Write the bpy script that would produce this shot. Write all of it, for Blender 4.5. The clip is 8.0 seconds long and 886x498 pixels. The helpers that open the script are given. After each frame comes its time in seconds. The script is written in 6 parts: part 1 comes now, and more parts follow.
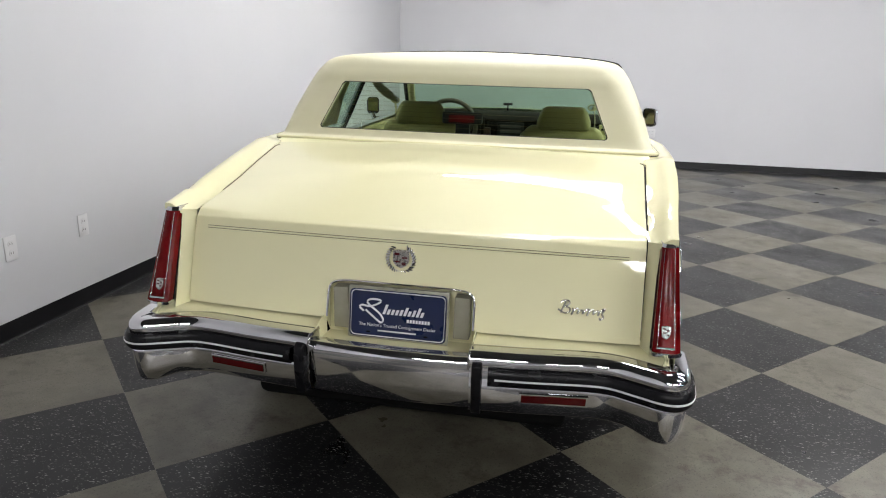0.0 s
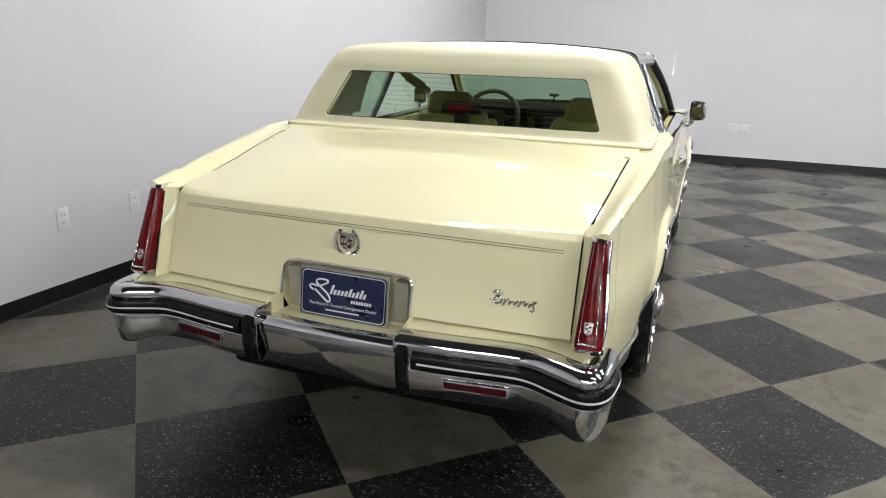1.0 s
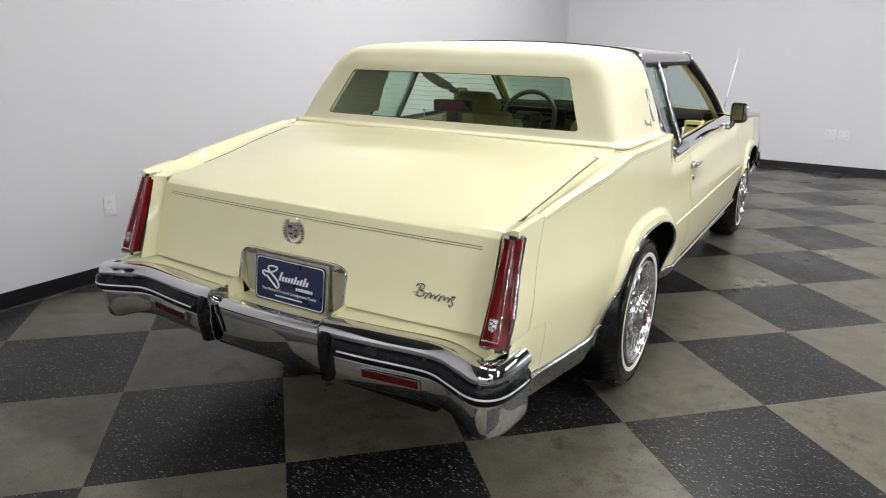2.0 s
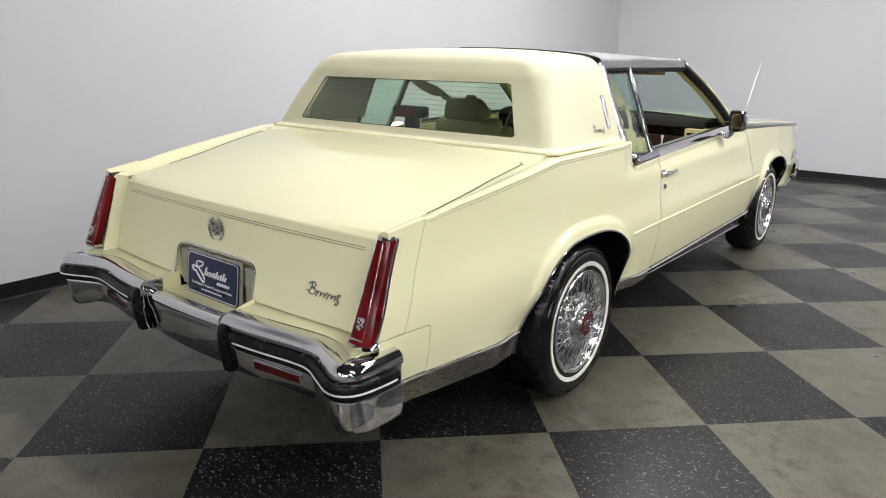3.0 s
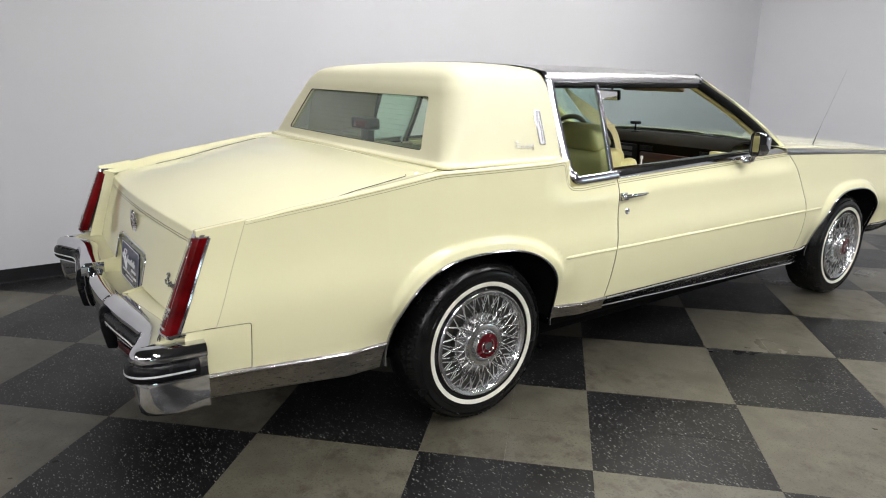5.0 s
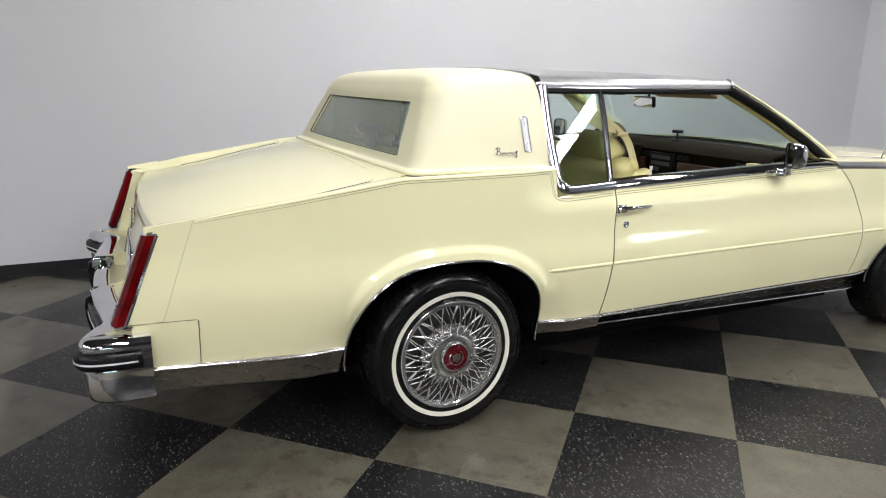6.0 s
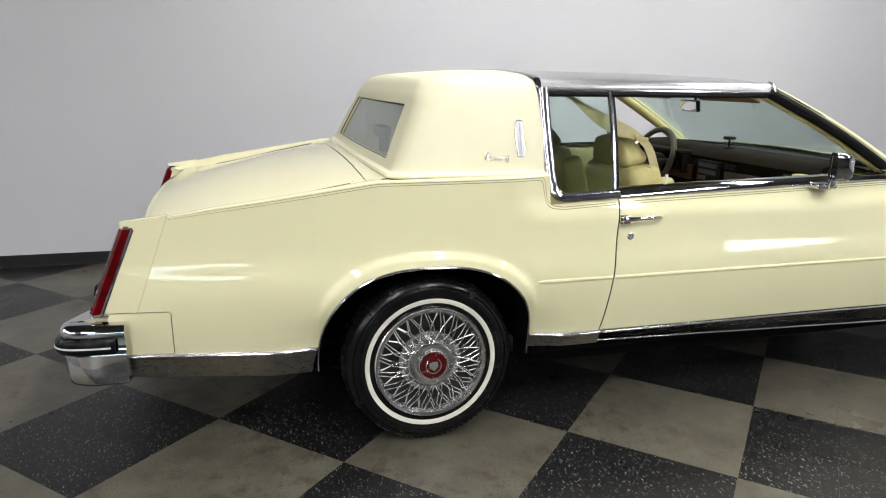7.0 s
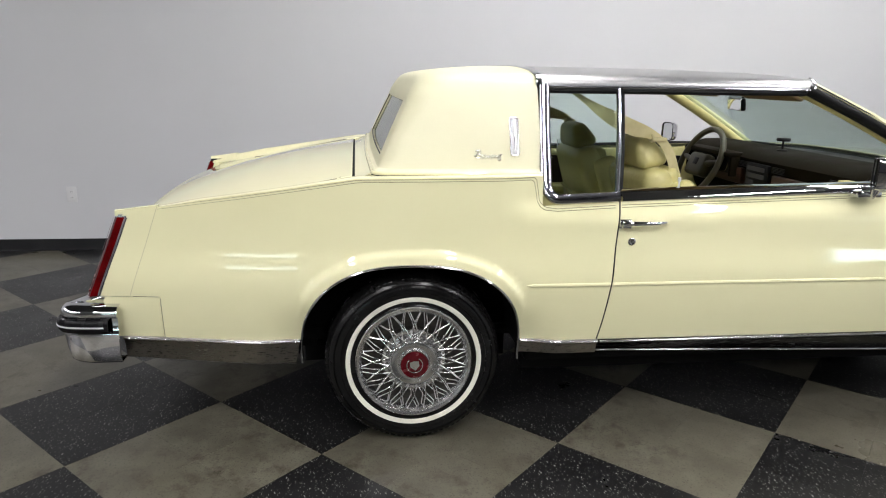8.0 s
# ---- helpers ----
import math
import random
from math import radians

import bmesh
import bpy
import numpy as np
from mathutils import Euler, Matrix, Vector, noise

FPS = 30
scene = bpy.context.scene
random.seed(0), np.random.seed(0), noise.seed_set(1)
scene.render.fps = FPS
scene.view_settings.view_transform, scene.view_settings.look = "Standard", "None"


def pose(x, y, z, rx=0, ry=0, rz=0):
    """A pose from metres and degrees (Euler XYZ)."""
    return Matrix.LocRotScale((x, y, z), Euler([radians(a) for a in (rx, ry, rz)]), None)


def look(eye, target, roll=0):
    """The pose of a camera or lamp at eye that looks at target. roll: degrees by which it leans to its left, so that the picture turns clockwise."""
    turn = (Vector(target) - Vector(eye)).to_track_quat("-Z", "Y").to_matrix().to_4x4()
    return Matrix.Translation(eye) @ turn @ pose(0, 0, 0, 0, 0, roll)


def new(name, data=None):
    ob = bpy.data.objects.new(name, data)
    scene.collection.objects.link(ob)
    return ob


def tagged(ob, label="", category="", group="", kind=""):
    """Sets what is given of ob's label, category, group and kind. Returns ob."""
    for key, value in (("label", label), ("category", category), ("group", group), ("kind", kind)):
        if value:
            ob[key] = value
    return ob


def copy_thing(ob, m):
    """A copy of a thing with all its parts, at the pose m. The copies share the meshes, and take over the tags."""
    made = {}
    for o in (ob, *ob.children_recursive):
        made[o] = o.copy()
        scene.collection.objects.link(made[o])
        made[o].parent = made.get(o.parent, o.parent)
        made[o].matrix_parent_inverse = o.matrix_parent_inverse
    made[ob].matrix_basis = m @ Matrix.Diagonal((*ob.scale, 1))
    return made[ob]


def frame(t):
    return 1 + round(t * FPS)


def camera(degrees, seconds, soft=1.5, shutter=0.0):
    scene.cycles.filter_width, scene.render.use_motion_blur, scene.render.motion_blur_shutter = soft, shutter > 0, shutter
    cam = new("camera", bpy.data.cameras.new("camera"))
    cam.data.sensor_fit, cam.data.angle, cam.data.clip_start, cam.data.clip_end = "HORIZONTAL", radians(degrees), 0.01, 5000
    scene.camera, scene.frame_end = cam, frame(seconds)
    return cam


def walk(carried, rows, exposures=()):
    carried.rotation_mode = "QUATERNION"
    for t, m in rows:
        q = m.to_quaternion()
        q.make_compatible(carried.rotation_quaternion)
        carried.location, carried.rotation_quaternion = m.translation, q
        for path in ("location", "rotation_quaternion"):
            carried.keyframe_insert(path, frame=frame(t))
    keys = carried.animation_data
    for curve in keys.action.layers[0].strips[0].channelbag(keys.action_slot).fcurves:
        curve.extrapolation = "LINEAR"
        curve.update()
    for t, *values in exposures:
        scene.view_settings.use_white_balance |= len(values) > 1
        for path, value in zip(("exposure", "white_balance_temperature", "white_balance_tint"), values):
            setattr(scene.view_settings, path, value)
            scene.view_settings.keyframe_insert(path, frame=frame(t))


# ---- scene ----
cam = camera(67.1, 8.0, soft=1.1)
PATH = [
    (0, (0.474, -2.878, 1.309), (0.112, -0.987, 0.769), 1.6),
    (0.5, (0.733, -2.836, 1.313), (0.194, -0.988, 0.77), 1.6),
    (1, (0.974, -2.772, 1.314), (0.296, -0.98, 0.743), 1.6),
    (2.5, (1.724, -2.436, 1.303), (0.629, -0.857, 0.749), 1.0),
    (3, (1.965, -2.281, 1.306), (0.781, -0.765, 0.758), 0.9),
    (3.5, (2.183, -2.113, 1.303), (0.897, -0.678, 0.768), 1.0),
    (4, (2.373, -1.937, 1.302), (0.995, -0.582, 0.785), 1.1),
    (4.5, (2.551, -1.737, 1.305), (1.08, -0.483, 0.792), 1.2),
    (6, (2.923, -1.063, 1.299), (1.186, -0.201, 0.809), 1.1),
    (6.5, (2.997, -0.83, 1.3), (1.191, -0.121, 0.814), 1.1),
    (7, (3.042, -0.614, 1.303), (1.184, -0.057, 0.816), 1.1),
    (7.5, (3.072, -0.403, 1.306), (1.174, -0.014, 0.812), 1.1),
    (8, (3.092, -0.194, 1.305), (1.172, 0.057, 0.806), 1.1),
]
walk(cam, [(t, look(eye, target, roll)) for t, eye, target, roll in PATH], [(0, 0.05), (2.5, 0.01), (4.5, -0.03), (8, -0.11)])

# ---------------------------------------------------------------- world and light
world = bpy.data.worlds.new("world")
scene.world = world
world.use_nodes = True
world.node_tree.nodes["Background"].inputs["Color"].default_value = (0.75, 0.8, 0.9, 1)
world.node_tree.nodes["Background"].inputs["Strength"].default_value = 0.02
scene.view_settings.exposure = 0.0
LIGHT = 73.0          # glow of the ceiling lights
WEST, NORTH, EAST, SOUTH, CEIL = -2.045, 6.65, 14.4, -13.2, 3.9   # room's inner faces


# ---------------------------------------------------------------- materials
def shader(name, colour, rough=0.5, metal=0.0, coat=0.0, coat_rough=0.05, spec=0.5):
    m = bpy.data.materials.new(name)
    m.use_nodes = True
    b = m.node_tree.nodes["Principled BSDF"]
    b.inputs["Base Color"].default_value = (*colour, 1)
    b.inputs["Roughness"].default_value = rough
    b.inputs["Metallic"].default_value = metal
    b.inputs["Coat Weight"].default_value = coat
    b.inputs["Coat Roughness"].default_value = coat_rough
    b.inputs["Specular IOR Level"].default_value = spec
    return m, m.node_tree.nodes, m.node_tree.links, b


def coords(n, l, scale=(1, 1, 1), which="Object"):
    tc, mp = n.new("ShaderNodeTexCoord"), n.new("ShaderNodeMapping")
    mp.inputs["Scale"].default_value = scale
    l.new(tc.outputs[which], mp.inputs["Vector"])
    return mp.outputs["Vector"]


def noise_tex(n, l, vec, scale, detail=4.0, rough=0.55):
    t = n.new("ShaderNodeTexNoise")
    t.inputs["Scale"].default_value, t.inputs["Detail"].default_value, t.inputs["Roughness"].default_value = scale, detail, rough
    l.new(vec, t.inputs["Vector"])
    return t.outputs["Fac"]


def ramp(n, l, fac, stops):
    r = n.new("ShaderNodeValToRGB")
    e = r.color_ramp.elements
    while len(e) < len(stops):
        e.new(0.5)
    for el, (p, c) in zip(e, stops):
        el.position, el.color = p, (*c, 1) if len(c) == 3 else c
    l.new(fac, r.inputs["Fac"])
    return r.outputs["Color"]


def mix(n, l, fac, a, b, mode="MIX"):
    m = n.new("ShaderNodeMix")
    m.data_type, m.blend_type = "RGBA", mode
    for sock, val in ((m.inputs["Factor"], fac), (m.inputs[6], a), (m.inputs[7], b)):
        if hasattr(val, "links"):
            l.new(val, sock)
        elif isinstance(val, tuple):
            sock.default_value = (*val, 1)
        else:
            sock.default_value = val
    return m.outputs[2]


def bump(n, l, b, height, strength, dist):
    u = n.new("ShaderNodeBump")
    u.inputs["Strength"].default_value, u.inputs["Distance"].default_value = strength, dist
    l.new(height, u.inputs["Height"])
    l.new(u.outputs["Normal"], b.inputs["Normal"])


def varied(name, c1, c2, scale, rough=(0.4, 0.6), metal=0.0, coat=0.0, grain=None, bump_at=None, stretch=(1, 1, 1), spec=0.5):
    """A surface that drifts between two colours, with a finer grain and relief."""
    m, n, l, b = shader(name, c1, rough[0], metal, coat, spec=spec)
    v = coords(n, l, stretch)
    big = noise_tex(n, l, v, scale)
    col = ramp(n, l, big, [(0.3, c1), (0.7, c2)])
    if grain:
        fine = noise_tex(n, l, v, grain, 3)
        col = mix(n, l, 0.18, col, ramp(n, l, fine, [(0.3, (0.0, 0.0, 0.0)), (0.7, (1.0, 1.0, 1.0))]), "OVERLAY")
    l.new(col, b.inputs["Base Color"])
    l.new(ramp(n, l, big, [(0.3, (rough[0],) * 3), (0.7, (rough[1],) * 3)]), b.inputs["Roughness"])
    if bump_at:
        bump(n, l, b, noise_tex(n, l, v, bump_at[0], 3), bump_at[1], bump_at[2])
    return m


def paint_material():
    m, n, l, b = shader("cream_paint", (0.74, 0.70, 0.43), 0.5, 0.0, 1.0, 0.025, 0.12)
    v = coords(n, l)
    big = noise_tex(n, l, v, 1.3, 3)
    l.new(ramp(n, l, big, [(0.3, (0.765, 0.735, 0.458)), (0.7, (0.795, 0.765, 0.488))]), b.inputs["Base Color"])
    u = n.new("ShaderNodeBump")
    u.inputs["Strength"].default_value, u.inputs["Distance"].default_value = 0.05, 0.0006
    l.new(noise_tex(n, l, v, 160, 2), u.inputs["Height"])
    l.new(u.outputs["Normal"], b.inputs["Coat Normal"])
    return m


def vinyl_material():
    m, n, l, b = shader("cream_vinyl", (0.74, 0.69, 0.44), 0.5)
    v = coords(n, l)
    l.new(ramp(n, l, noise_tex(n, l, v, 2.5, 4), [(0.3, (0.675, 0.65, 0.45)), (0.7, (0.71, 0.685, 0.485))]), b.inputs["Base Color"])
    vo = n.new("ShaderNodeTexVoronoi")
    vo.inputs["Scale"].default_value = 420
    l.new(v, vo.inputs["Vector"])
    bump(n, l, b, vo.outputs["Distance"], 0.25, 0.0008)
    return m


def leather_material():
    m, n, l, b = shader("cream_leather", (0.5, 0.45, 0.2), 0.45)
    v = coords(n, l)
    l.new(ramp(n, l, noise_tex(n, l, v, 6, 4), [(0.3, (0.46, 0.42, 0.17)), (0.7, (0.56, 0.51, 0.23))]), b.inputs["Base Color"])
    bump(n, l, b, noise_tex(n, l, v, 30, 5), 0.35, 0.01)
    return m


def brushed_material(name, colour, rough, stretch):
    m, n, l, b = shader(name, colour, rough, 1.0)
    v = coords(n, l, stretch)
    g = noise_tex(n, l, v, 60, 3)
    l.new(ramp(n, l, g, [(0.3, (rough - 0.07,) * 3), (0.7, (rough + 0.09,) * 3)]), b.inputs["Roughness"])
    bump(n, l, b, g, 0.03, 0.0005)
    return m


def dark_tile_material():
    m, n, l, b = shader("charcoal_vinyl_tile", (0.03, 0.03, 0.032), 0.22, spec=0.25)
    info = n.new("ShaderNodeObjectInfo")
    geo = n.new("ShaderNodeNewGeometry")
    pos = geo.outputs["Position"]
    base = ramp(n, l, noise_tex(n, l, pos, 5, 5), [(0.3, (0.0045, 0.0045, 0.005)), (0.7, (0.010, 0.010, 0.0105))])
    blur = n.new("ShaderNodeTexNoise")
    blur.inputs["Scale"].default_value, blur.inputs["Detail"].default_value = 70, 2
    l.new(pos, blur.inputs["Vector"])
    col = base
    for turn, size, pale in ((0.6, 135, (0.30, 0.30, 0.275)), (2.1, 160, (0.20, 0.20, 0.18))):
        stretch = n.new("ShaderNodeMapping")
        stretch.inputs["Scale"].default_value = (0.42, 1.0, 1.0)
        stretch.inputs["Rotation"].default_value = (0, 0, turn)
        l.new(pos, stretch.inputs["Vector"])
        vo = n.new("ShaderNodeTexVoronoi")
        vo.inputs["Scale"].default_value, vo.inputs["Randomness"].default_value = size, 1.0
        l.new(mix(n, l, 0.012, stretch.outputs["Vector"], blur.outputs["Color"], "ADD"), vo.inputs["Vector"])
        near = ramp(n, l, vo.outputs["Distance"], [(0.14, (1, 1, 1)), (0.32, (0, 0, 0))])
        sep = n.new("ShaderNodeSeparateColor")
        l.new(vo.outputs["Color"], sep.inputs["Color"])
        some = ramp(n, l, sep.outputs["Red"], [(0.52, (0, 0, 0)), (0.95, (1, 1, 1))])
        col = mix(n, l, mix(n, l, 1.0, near, some, "MULTIPLY"), col, pale)
    lines = noise_tex(n, l, pos, 150, 2)
    col = mix(n, l, ramp(n, l, lines, [(0.66, (0, 0, 0)), (0.72, (0.4, 0.4, 0.4))]), col, (0.07, 0.07, 0.068))
    shade_ob = ramp(n, l, info.outputs["Random"], [(0.0, (0.93, 0.93, 0.93)), (1.0, (1.07, 1.07, 1.07))])
    col = mix(n, l, 1.0, col, shade_ob, "MULTIPLY")
    l.new(col, b.inputs["Base Color"])
    l.new(ramp(n, l, noise_tex(n, l, pos, 2.3, 5), [(0.3, (0.26,) * 3), (0.7, (0.40,) * 3)]), b.inputs["Roughness"])
    bump(n, l, b, noise_tex(n, l, pos, 14, 4), 0.08, 0.004)
    return m


def light_tile_material():
    m, n, l, b = shader("grey_beige_vinyl_tile", (0.2, 0.19, 0.155), 0.25, spec=0.34)
    info = n.new("ShaderNodeObjectInfo")
    geo = n.new("ShaderNodeNewGeometry")
    pos = geo.outputs["Position"]
    base = ramp(n, l, noise_tex(n, l, pos, 9, 4, 0.5), [(0.25, (0.081, 0.074, 0.053)), (0.55, (0.104, 0.097, 0.073)), (0.8, (0.124, 0.117, 0.092))])
    speck = noise_tex(n, l, pos, 120, 3)
    base = mix(n, l, ramp(n, l, speck, [(0.56, (0, 0, 0)), (0.68, (0.8, 0.8, 0.8))]), base, (0.052, 0.048, 0.038))
    grit = noise_tex(n, l, pos, 420, 2)
    base = mix(n, l, ramp(n, l, grit, [(0.60, (0, 0, 0)), (0.70, (0.6, 0.6, 0.6))]), base, (0.17, 0.165, 0.14))
    stain = ramp(n, l, noise_tex(n, l, pos, 3.1, 6, 0.62), [(0.50, (0, 0, 0)), (0.70, (0.7, 0.7, 0.7))])
    base = mix(n, l, stain, base, (0.056, 0.051, 0.038))
    pit = n.new("ShaderNodeTexVoronoi")
    pit.inputs["Scale"].default_value = 120
    l.new(pos, pit.inputs["Vector"])
    sep = n.new("ShaderNodeSeparateColor")
    l.new(pit.outputs["Color"], sep.inputs["Color"])
    pits = mix(n, l, 1.0, ramp(n, l, pit.outputs["Distance"], [(0.16, (1, 1, 1)), (0.36, (0, 0, 0))]), ramp(n, l, sep.outputs["Green"], [(0.60, (0, 0, 0)), (0.9, (0.9, 0.9, 0.9))]), "MULTIPLY")
    base = mix(n, l, pits, base, (0.034, 0.029, 0.018))
    where = ramp(n, l, noise_tex(n, l, pos, 1.1, 2), [(0.38, (0, 0, 0)), (0.58, (1, 1, 1))])
    smudge = ramp(n, l, noise_tex(n, l, pos, 11, 8, 0.72), [(0.50, (0, 0, 0)), (0.66, (0.85, 0.85, 0.85))])
    base = mix(n, l, mix(n, l, 1.0, where, smudge, "MULTIPLY"), base, (0.026, 0.020, 0.011))
    shade_ob = ramp(n, l, info.outputs["Random"], [(0.0, (0.965, 0.965, 0.965)), (1.0, (1.03, 1.03, 1.025))])
    base = mix(n, l, 1.0, base, shade_ob, "MULTIPLY")
    l.new(base, b.inputs["Base Color"])
    l.new(ramp(n, l, noise_tex(n, l, pos, 2.1, 5), [(0.3, (0.26,) * 3), (0.7, (0.42,) * 3)]), b.inputs["Roughness"])
    bump(n, l, b, noise_tex(n, l, pos, 14, 4), 0.08, 0.004)
    return m


def glass_material(name, tint, gloss=0.06, power=4.5):
    m = bpy.data.materials.new(name)
    m.use_nodes = True
    n, l = m.node_tree.nodes, m.node_tree.links
    n.clear()
    out, tr, gl, mx, lw, pw, ad = (n.new("ShaderNode" + k) for k in ("OutputMaterial", "BsdfTransparent", "BsdfGlossy", "MixShader", "LayerWeight", "Math", "Math"))
    tr.inputs["Color"].default_value = (*tint, 1)
    gl.inputs["Roughness"].default_value = 0.01
    lw.inputs["Blend"].default_value = 0.5
    pw.operation, ad.operation = "POWER", "MULTIPLY_ADD"
    pw.inputs[1].default_value = power
    ad.inputs[1].default_value, ad.inputs[2].default_value = 0.75, gloss
    l.new(lw.outputs["Facing"], pw.inputs[0])
    l.new(pw.outputs["Value"], ad.inputs[0])
    l.new(ad.outputs["Value"], mx.inputs["Fac"])
    l.new(tr.outputs["BSDF"], mx.inputs[1])
    l.new(gl.outputs["BSDF"], mx.inputs[2])
    l.new(mx.outputs["Shader"], out.inputs["Surface"])
    return m


def glow_material(name, colour, strength):
    m, n, l, b = shader(name, colour, 0.5)
    b.inputs["Emission Color"].default_value = (*colour, 1)
    b.inputs["Emission Strength"].default_value = strength
    return m


def wood_material():
    m, n, l, b = shader("walnut_trim", (0.06, 0.03, 0.015), 0.35)
    v = coords(n, l, (1, 12, 12))
    l.new(ramp(n, l, noise_tex(n, l, v, 8, 5), [(0.3, (0.012, 0.0052, 0.003)), (0.7, (0.040, 0.016, 0.0085))]), b.inputs["Base Color"])
    return m


PAINT = paint_material()
VINYL = vinyl_material()
LEATHER = leather_material()
CHROME = varied("chrome", (0.68, 0.68, 0.70), (0.76, 0.76, 0.78), 9, (0.03, 0.07), 1.0)
SATIN = varied("satin_chrome", (0.70, 0.70, 0.71), (0.80, 0.80, 0.81), 9, (0.16, 0.26), 1.0)
DARKCHROME = varied("worn_chrome_script", (0.24, 0.24, 0.22), (0.50, 0.50, 0.48), 140, (0.12, 0.25), 1.0)
STEEL = brushed_material("brushed_steel", (0.40, 0.40, 0.40), 0.32, (1, 14, 14))
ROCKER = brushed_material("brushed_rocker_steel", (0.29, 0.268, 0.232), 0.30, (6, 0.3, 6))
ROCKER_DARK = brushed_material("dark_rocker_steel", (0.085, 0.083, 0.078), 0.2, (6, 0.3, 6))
RUBBER = varied("black_rubber", (0.005, 0.005, 0.006), (0.009, 0.009, 0.010), 14, (0.2, 0.3), bump_at=(200, 0.03, 0.001), spec=0.16)
TYRE = varied("tyre_rubber", (0.004, 0.004, 0.004), (0.008, 0.008, 0.008), 12, (0.16, 0.30), bump_at=(90, 0.12, 0.001), spec=0.26)
WHITEWALL = varied("whitewall_rubber", (0.72, 0.70, 0.60), (0.78, 0.76, 0.66), 18, (0.45, 0.6))
STRIPE_WHITE = varied("white_vinyl_stripe", (0.62, 0.62, 0.63), (0.72, 0.72, 0.73), 20, (0.35, 0.5))
BLACK = varied("satin_black", (0.003, 0.003, 0.0035), (0.006, 0.006, 0.006), 6, (0.4, 0.55), spec=0.16)
UNDER = varied("underbody_black", (0.003, 0.003, 0.003), (0.006, 0.006, 0.006), 5, (0.8, 0.95), spec=0.1)
SEAM = varied("seam_shadow_tone", (0.02, 0.018, 0.012), (0.03, 0.027, 0.018), 10, (0.7, 0.8))
PANEL_SEAM = varied("paint_joint_line", (0.40, 0.375, 0.22), (0.46, 0.43, 0.26), 20, (0.4, 0.5))
PIN = varied("olive_pinstripe", (0.16, 0.145, 0.07), (0.22, 0.20, 0.10), 20, (0.35, 0.5))
RED = varied("red_lens", (0.055, 0.0012, 0.0016), (0.16, 0.003, 0.005), 11, (0.10, 0.18), spec=0.14)
DARKRED = varied("dark_red_lens", (0.038, 0.0014, 0.002), (0.07, 0.003, 0.0038), 8, (0.12, 0.2), spec=0.3)
DISH = varied("dark_wheel_dish", (0.018, 0.017, 0.015), (0.050, 0.046, 0.038), 24, (0.45, 0.6), 0.3)
REDCAP = varied("red_enamel", (0.055, 0.002, 0.005), (0.09, 0.003, 0.007), 30, (0.2, 0.3), coat=0.15)
SILVER = varied("silver_metal", (0.58, 0.58, 0.58), (0.70, 0.70, 0.70), 30, (0.16, 0.28), 1.0)
SPOKE = varied("spoke_steel", (0.70, 0.70, 0.69), (0.80, 0.80, 0.79), 30, (0.22, 0.34), 1.0)
LENSGREY = varied("frosted_backup_lens", (0.24, 0.235, 0.17), (0.33, 0.32, 0.25), 10, (0.25, 0.4), coat=0.6)
NAVY = varied("navy_plate_enamel", (0.005, 0.012, 0.048), (0.008, 0.016, 0.062), 8, (0.25, 0.35))
LETTER = varied("white_plate_ink", (0.74, 0.74, 0.76), (0.8, 0.8, 0.82), 20, (0.4, 0.5))
GLASS_GREEN = glass_material("green_tinted_glass", (0.86, 0.935, 0.91), 0.03)
GLASS_REAR = glass_material("rear_tinted_glass", (0.81, 0.91, 0.80), 0.07, 2.8)
BADGE = varied("silver_badge", (0.42, 0.40, 0.38), (0.55, 0.53, 0.50), 160, (0.2, 0.35), 0.8, bump_at=(300, 0.4, 0.002))
FRAMECHROME = varied("dull_frame_chrome", (0.40, 0.40, 0.44), (0.50, 0.50, 0.54), 30, (0.10, 0.18), 1.0)
MIRROR, *_ = shader("mirror_glass", (0.85, 0.86, 0.87), 0.02, 1.0)
DASH = varied("dark_brown_dash", (0.0045, 0.0034, 0.0014), (0.008, 0.006, 0.0026), 6, (0.6, 0.75), bump_at=(180, 0.2, 0.001), spec=0.06)
WHEELGREY = varied("olive_steering_wheel", (0.038, 0.034, 0.017), (0.055, 0.049, 0.026), 10, (0.4, 0.5))
CARPET = varied("tan_carpet", (0.22, 0.18, 0.09), (0.30, 0.25, 0.13), 8, (0.9, 1.0), grain=200, bump_at=(300, 0.5, 0.004))
BELT = varied("cream_seat_belt", (0.48, 0.42, 0.22), (0.56, 0.50, 0.28), 30, (0.6, 0.7))
BROWN = varied("tan_headliner", (0.20, 0.14, 0.075), (0.26, 0.18, 0.10), 8, (0.8, 0.9))
WOOD = wood_material()
WALL = varied("white_wall_paint", (0.55, 0.555, 0.578), (0.58, 0.585, 0.605), 0.7, (0.55, 0.65), bump_at=(60, 0.05, 0.001))
CEILING = varied("dark_ceiling_paint", (0.05, 0.05, 0.053), (0.07, 0.07, 0.072), 0.8, (0.8, 0.9), grain=30)
DARKWALL = varied("charcoal_wall_paint", (0.055, 0.055, 0.06), (0.07, 0.07, 0.075), 0.7, (0.6, 0.7), bump_at=(60, 0.05, 0.001))
GREYWALL = varied("grey_wall_paint", (0.36, 0.36, 0.37), (0.41, 0.41, 0.42), 0.7, (0.6, 0.7), bump_at=(60, 0.05, 0.001))
BASE = varied("black_vinyl_base", (0.006, 0.006, 0.007), (0.011, 0.011, 0.012), 4, (0.3, 0.42), spec=0.2)
